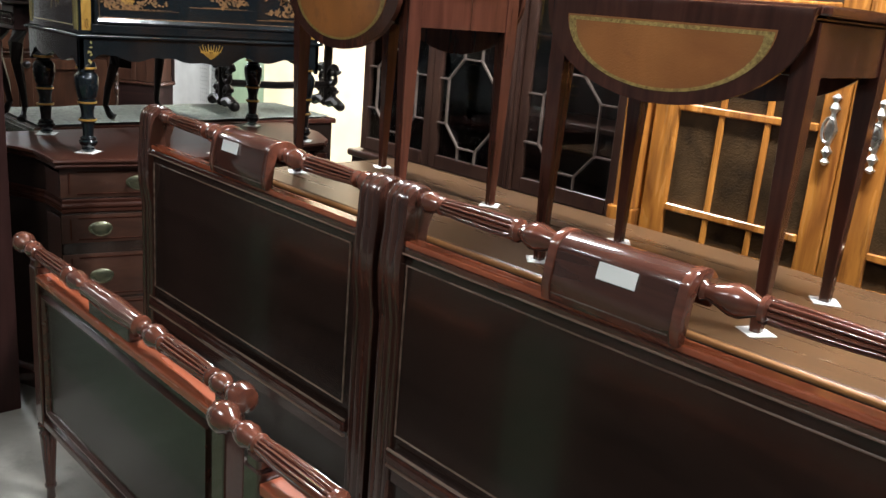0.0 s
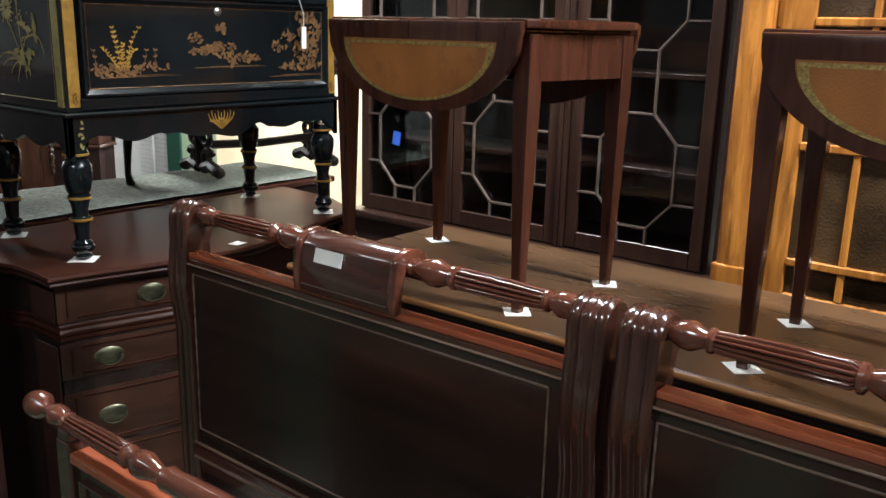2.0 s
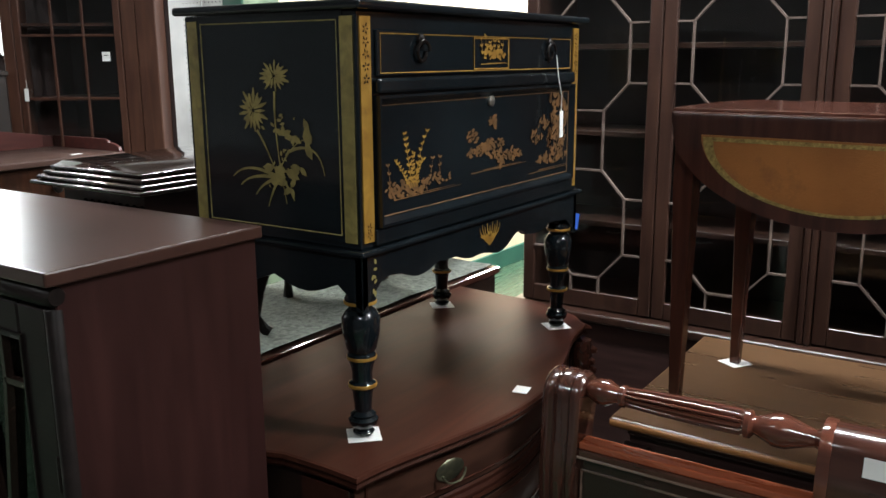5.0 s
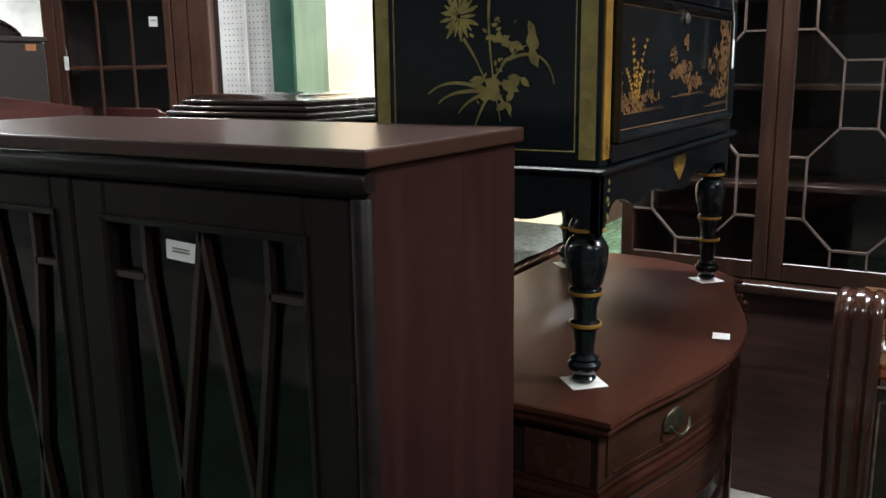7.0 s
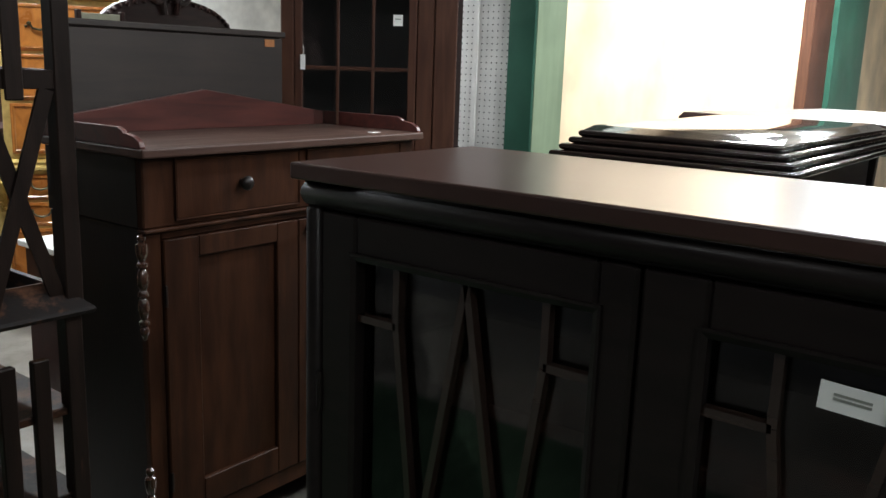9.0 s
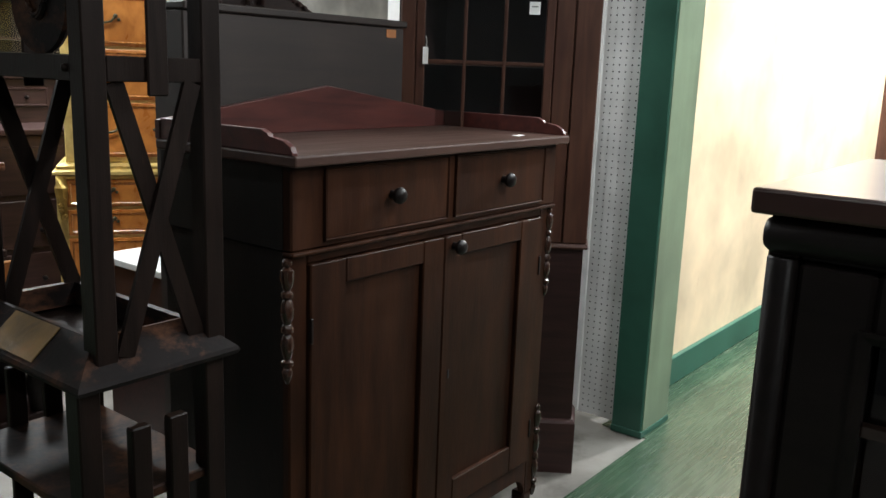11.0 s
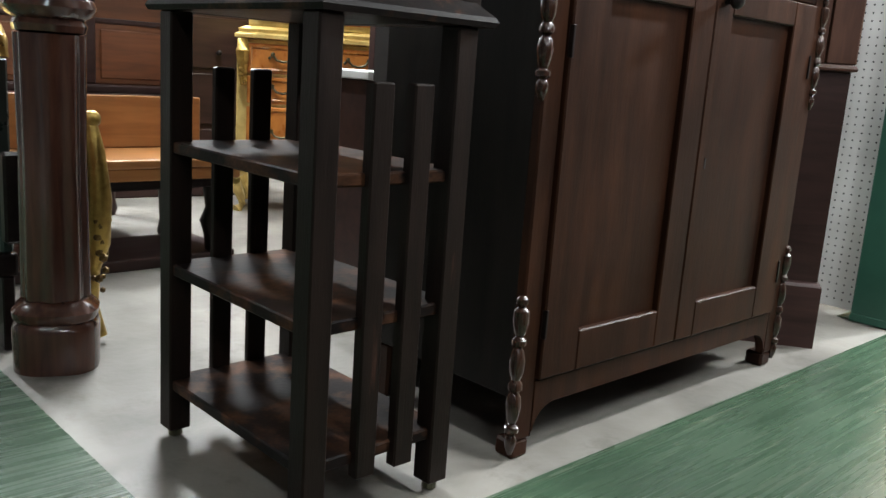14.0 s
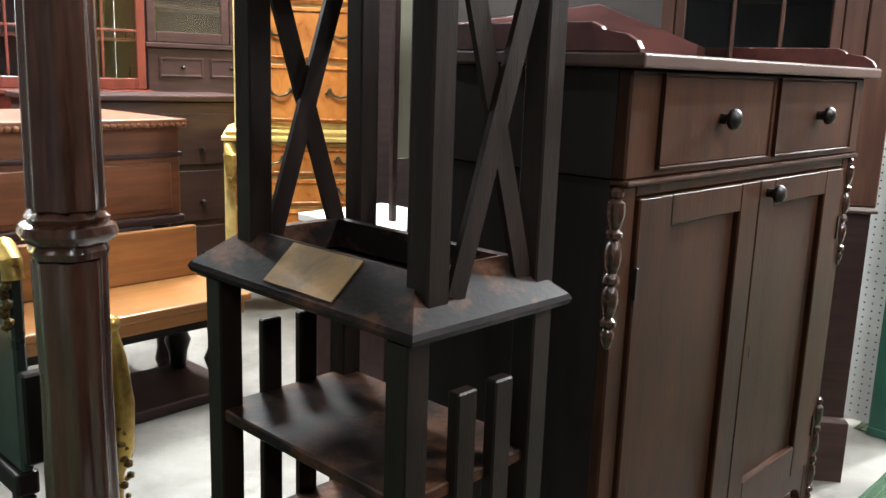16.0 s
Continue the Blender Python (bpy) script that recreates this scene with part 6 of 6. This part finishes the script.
def glazed_cabinet(name, m, W, D, H, zb, material, label, rows=3, cols=2):
    t = thing(name, m, label, "cabinet")
    part("base", box(0, W, 0, D, 0, zb, 0.004), material, t)
    part("ledge", box(-0.02, W + 0.02, -0.03, D, zb + 0.001, zb + 0.03, 0.006, seg=2), material, t)
    part("back", box(0.02, W - 0.02, D - 0.02, D, zb + 0.031, H, 0), cabinet_inside, t)
    for x in (0.0, W - 0.02):
        part("side", box(x, x + 0.02, 0.03, D - 0.021, zb + 0.031, H, 0.002), material, t)
    part("cornice", box(-0.03, W + 0.03, -0.02, D, H + 0.001, H + 0.07, 0.01, seg=2), material, t)
    for k in range(1, 4):
        z = zb + (H - zb) * k / 4
        part("shelf", box(0.021, W - 0.021, 0.06, D - 0.021, z, z + 0.015, 0.001), material, t)
    for i in range(2):
        x0, x1 = i * W / 2 + 0.004, (i + 1) * W / 2 - 0.004
        z0, z1 = zb + 0.034, H - 0.004
        bm = box(x0, x0 + 0.05, 0.004, 0.028, z0, z1, 0.003)
        box(x1 - 0.05, x1, 0.004, 0.028, z0, z1, 0.003, bm)
        box(x0 + 0.05, x1 - 0.05, 0.004, 0.028, z0, z0 + 0.06, 0.003, bm)
        box(x0 + 0.05, x1 - 0.05, 0.004, 0.028, z1 - 0.06, z1, 0.003, bm)
        d = part("door", bm, material, t)
        a, b, c, e = x0 + 0.05, x1 - 0.05, z0 + 0.06, z1 - 0.06
        pane(a, b, 0.018, c, e, d, clear_glass)
        for k in range(1, cols):
            x = a + (b - a) * k / cols
            part("glazing_bar", box(x - 0.007, x + 0.007, 0.006, 0.017, c, e, 0.002), material, d)
        for k in range(1, rows):
            z = c + (e - c) * k / rows
            part("glazing_bar", box(a, b, 0.0065, 0.0165, z - 0.007, z + 0.007, 0.002), material, d)
    return t


glazed_cabinet("red_bookcase", pose(1.22, 9.0, 0, 0, 0, -4), 0.98, 0.42, 2.2, 1.0, red_mahogany, "red mahogany bookcase with glazed doors", 4, 2)
dkc = glazed_cabinet("dark_hutch", pose(2.24, 9.0, 0, 0, 0, -4), 1.05, 0.42, 2.2, 1.27, dark_cabinet, "dark wooden hutch with glazed doors and small drawers", 1, 1)
for i in range(3):
    d = part("drawer", box(0.06 + i * 0.32, 0.34 + i * 0.32, -0.01, -0.001, 1.1, 1.22, 0.004), dark_cabinet, dkc)
    part("drawer_bead", ring_frame(0.07 + i * 0.32, 0.33 + i * 0.32, 1.11, 1.21, 0.008, -0.016, -0.01), dark_cabinet, d)
    knob(0.2 + i * 0.32, -0.01, 1.16, d, 0.012)
dt = thing("dark_table", pose(1.3, 8.3, 0, 0, 0, -8), "dark sideboard with a plain top", "sideboard")
part("top", box(0, 1.1, 0, 0.5, 1.0, 1.03, 0.006, seg=2), dark_cabinet, dt)
part("body", box(0.02, 1.08, 0.02, 0.48, 0.0, 0.999, 0.006), dark_cabinet, dt)
for i in range(3):
    d = part("drawer", box(0.6, 1.05, 0.008, 0.019, 0.1 + i * 0.29, 0.36 + i * 0.29, 0.004), dark_cabinet, dt)
    knob(0.8, 0.008, 0.22 + i * 0.27, d, 0.014)


# corner cabinet beside the cupboard, with a small-paned door
def corner_cabinet():
    """Local x runs along the front from its hidden end to the corner nearest the aisle."""
    L = 0.66
    ang = math.degrees(math.atan2(5.03 - 5.57, 2.4 - 2.0))
    t = thing("corner_cabinet", pose(2.4, 5.03, 0, 0, 0, ang) @ pose(-L, 0, 0), "dark corner china cabinet with a small-paned glass door", "cabinet")
    plan = [(0.0, 0.0), (L, 0.0), (L + 0.02, 0.16), (L - 0.12, 0.42), (0.14, 0.42), (-0.02, 0.16)]
    H = 2.25
    part("base", sweep_outline(plan, [(-0.01, 0.206), (-0.01, 0.83)]), dark_cabinet, t)
    part("base_moulding", sweep_outline(plan, [(-0.012, 0.8305), (0.004, 0.833), (0.006, 0.84), (0.0, 0.85)]), hutch_wood, t)
    part("plinth", sweep_outline(plan, [(-0.01, 0.0), (0.004, 0.0), (0.004, 0.19), (-0.002, 0.2), (-0.012, 0.2055)]), dark_cabinet, t)
    part("cornice", sweep_outline(plan, [(0.0, H), (0.03, H + 0.02), (0.05, H + 0.08), (0, H + 0.1)]), hutch_wood, t)
    part("back", slab([(L, 0.165), (L - 0.12, 0.41), (0.14, 0.41), (0.0, 0.165), (-0.018, 0.165), (0.13, 0.42), (L - 0.12, 0.42), (L + 0.018, 0.165)], 0.851, H - 0.001, "xy"), cabinet_inside, t)
    part("stile", box(L - 0.085, L, 0, 0.16, 0.851, H - 0.001, 0.004), hutch_wood, t)
    part("stile", box(L - 0.15, L - 0.0865, 0.004, 0.03, 0.851, H - 0.001, 0.004), hutch_wood, t)
    part("stile", box(0.0, 0.05, 0, 0.16, 0.851, H - 0.001, 0.004), hutch_wood, t)
    for z in (1.14, 1.44, 1.76, 2.05):
        part("shelf", slab([(0.055, 0.05), (L - 0.09, 0.05), (L - 0.09, 0.17), (L - 0.14, 0.4), (0.15, 0.4), (0.06, 0.17)], z, z + 0.014, "xy"), hutch_wood, t)
    x0, x1, sw = 0.0515, L - 0.152, 0.03
    bm = box(x0, x0 + sw, 0, 0.022, 0.852, H - 0.002, 0.003)
    box(x1 - sw, x1, 0, 0.022, 0.852, H - 0.002, 0.003, bm)
    box(x0 + sw, x1 - sw, 0, 0.022, 0.852, 0.92, 0.003, bm)
    box(x0 + sw, x1 - sw, 0, 0.022, H - 0.08, H - 0.002, 0.003, bm)
    d = part("door", bm, hutch_wood, t)
    a, b = x0 + sw, x1 - sw
    pane(a, b, 0.012, 0.92, H - 0.08, d, clear_glass)
    for k in (1, 2):
        x = a + (b - a) * k / 3
        part("glazing_bar", box(x - 0.006, x + 0.006, 0.002, 0.011, 0.92, H - 0.08, 0.002), hutch_wood, d)
    for z in (1.18, 1.45, 1.72, 1.98):
        part("glazing_bar", box(a, b, 0.0025, 0.0105, z - 0.006, z + 0.006, 0.002), hutch_wood, d)
    return t, b


ccab, cb = corner_cabinet()
gl = price_label(ccab.matrix_world @ pose(cb - 0.04, 0.0, 1.63), 0.035, 0.04, label="white price label on the corner cabinet glass", ink=1)
tg2 = thing("price_tag", ccab.matrix_world @ pose(0.085, -0.004, 1.53), "white hanging price tag on a string", "tag", "price tags")
part("string", tube([(0, 0, 0), (0.004, -0.004, -0.02), (0.0, -0.004, -0.04)], 0.0014, 5), string_white, tg2)
part("tag", box(-0.009, 0.009, -0.006, -0.005, -0.09, -0.035, 0), card, tg2)

# arched carved headboard and a pale cabinet beyond
ch = thing("carved_headboard", pose(1.9, 6.62, 0), "dark arched headboard with carved crest", "headboard")
arch = [(0.0, 0.0), (0.75, 0.0), (0.75, 1.55)] + [(0.375 + 0.375 * math.cos(a), 1.55 + 0.19 * math.sin(a) ** 0.8) for a in [math.pi * i / 16 for i in range(1, 16)]] + [(0.0, 1.55)]
part("board", slab(arch, 0, 0.04, "xz", 0.006), dark_cabinet, ch)
bm = bmesh.new()
for i in range(25):
    a = math.pi * i / 24
    blob((0.375 + 0.36 * math.cos(a), -0.006, 1.55 + 0.175 * max(0.0, math.sin(a)) ** 0.8), 0.013, bm, sub=1)
tagged(part("bead_edge", bm, dark_cabinet, ch, smooth=True), kind="stuff")
bm = bmesh.new()
for sd_ in (-1, 1):
    tube([(0.375 + sd_ * p[0] + sd_ * 0.07, -0.01, p[2]) for p in scroll(0, 1.76, 0.06, 1.2, 2.2, 1)], 0.016, 7, bm, [1.2 - 0.6 * i / 26 for i in range(27)])
    tube([(0.375 + sd_ * 0.03, -0.01, 1.66), (0.375 + sd_ * 0.05, -0.015, 1.75), (0.375 + sd_ * 0.03, -0.01, 1.86)], 0.015, 7, bm)
blob((0.375, -0.012, 1.78), 0.045, bm, (0.8, 0.5, 1.3))
part("crest", bm, dark_cabinet, ch, smooth=True)
price_label(pose(2.43, 6.617, 1.6), 0.05, 0.03, label="white price label on the carved headboard")
pale_paint = mat("pale_paint", (0.36, 0.36, 0.27), 0.5, second=(0.28, 0.28, 0.2), stretch=WZ, grain_scale=6, bump=0.04)
# tall dark panel of a cabinet's back, behind the cupboard
pb = thing("dark_wardrobe", pose(1.14, 5.53, 0), "tall cabinet turned round, showing its dark plain back", "cabinet")
part("body", box(0.0, 0.85, 0.0, 0.13, 0.0, 1.55, 0.004), panel_back, pb)
part("top_edge", box(-0.001, 0.86, -0.008, 0.129, 1.551, 1.572, 0.004), panel_back, pb)
st = price_label(pose(1.925, 5.5285, 1.53, 0, 0, 0), 0.045, 0.025, label="small orange paper sticker on the dark panel")
st.data.materials[0] = paper_orange

# small white-topped washstand behind the oak stand
ws = thing("washstand", pose(1.42, 6.03, 0), "small dark washstand with white marble top and pale back panel", "washstand")
part("top", box(-0.02, 0.34, -0.02, 0.4, 0.715, 0.74, 0.004, seg=2), card, ws, "white marble top")
for x in (0.11, 0.29):
    part("back_post", box(x, x + 0.02, 0.1, 0.12, 0.741, 1.63, 0.003), dark_cabinet, ws)
part("back_panel", box(0.1305, 0.2895, 0.104, 0.116, 0.93, 1.62, 0.002), pale_paint, ws, "pale grey-green painted panel")
part("body", box(0.0, 0.32, 0.0, 0.38, 0.12, 0.7145, 0.004), dark_cabinet, ws)
for i in range(3):
    d = part("drawer", box(0.03, 0.29, -0.01, -0.001, 0.15 + i * 0.195, 0.33 + i * 0.195, 0.004), dark_cabinet, ws)
    knob(0.25, -0.01, 0.24 + i * 0.195, d, 0.013)
for x in (0.0, 0.27):
    for y in (0.0, 0.33):
        part("foot", lathe([(0.018, 0.0), (0.025, 0.03), (0.022, 0.119)], 10, "z", (x + 0.025, y + 0.025, 0)), dark_cabinet, ws)
# carved bed far down the aisle
cb2 = thing("carved_bed", pose(0.05, 8.9, 0), "brown oak bed with an arched carved headboard", "bed")
arch2 = [(0.0, 0.0), (1.2, 0.0), (1.2, 1.15)] + [(0.6 + 0.6 * math.cos(a), 1.15 + 0.2 * math.sin(a)) for a in [math.pi * i / 14 for i in range(1, 14)]] + [(0.0, 1.15)]
part("headboard", slab(arch2, 0, 0.05, "xz", 0.008), desk_wood, cb2)
bm = bmesh.new()
for k in range(14):
    tube([(0.6 + (k - 7) * 0.06 + 0.03 * math.cos(a), -0.01, 1.12 + 0.1 * math.sin(math.pi * k / 14) + 0.03 * math.sin(a)) for a in [j * 0.8 for j in range(7)]], 0.009, 6, bm)
part("carving", bm, dark_cabinet, cb2, smooth=True)
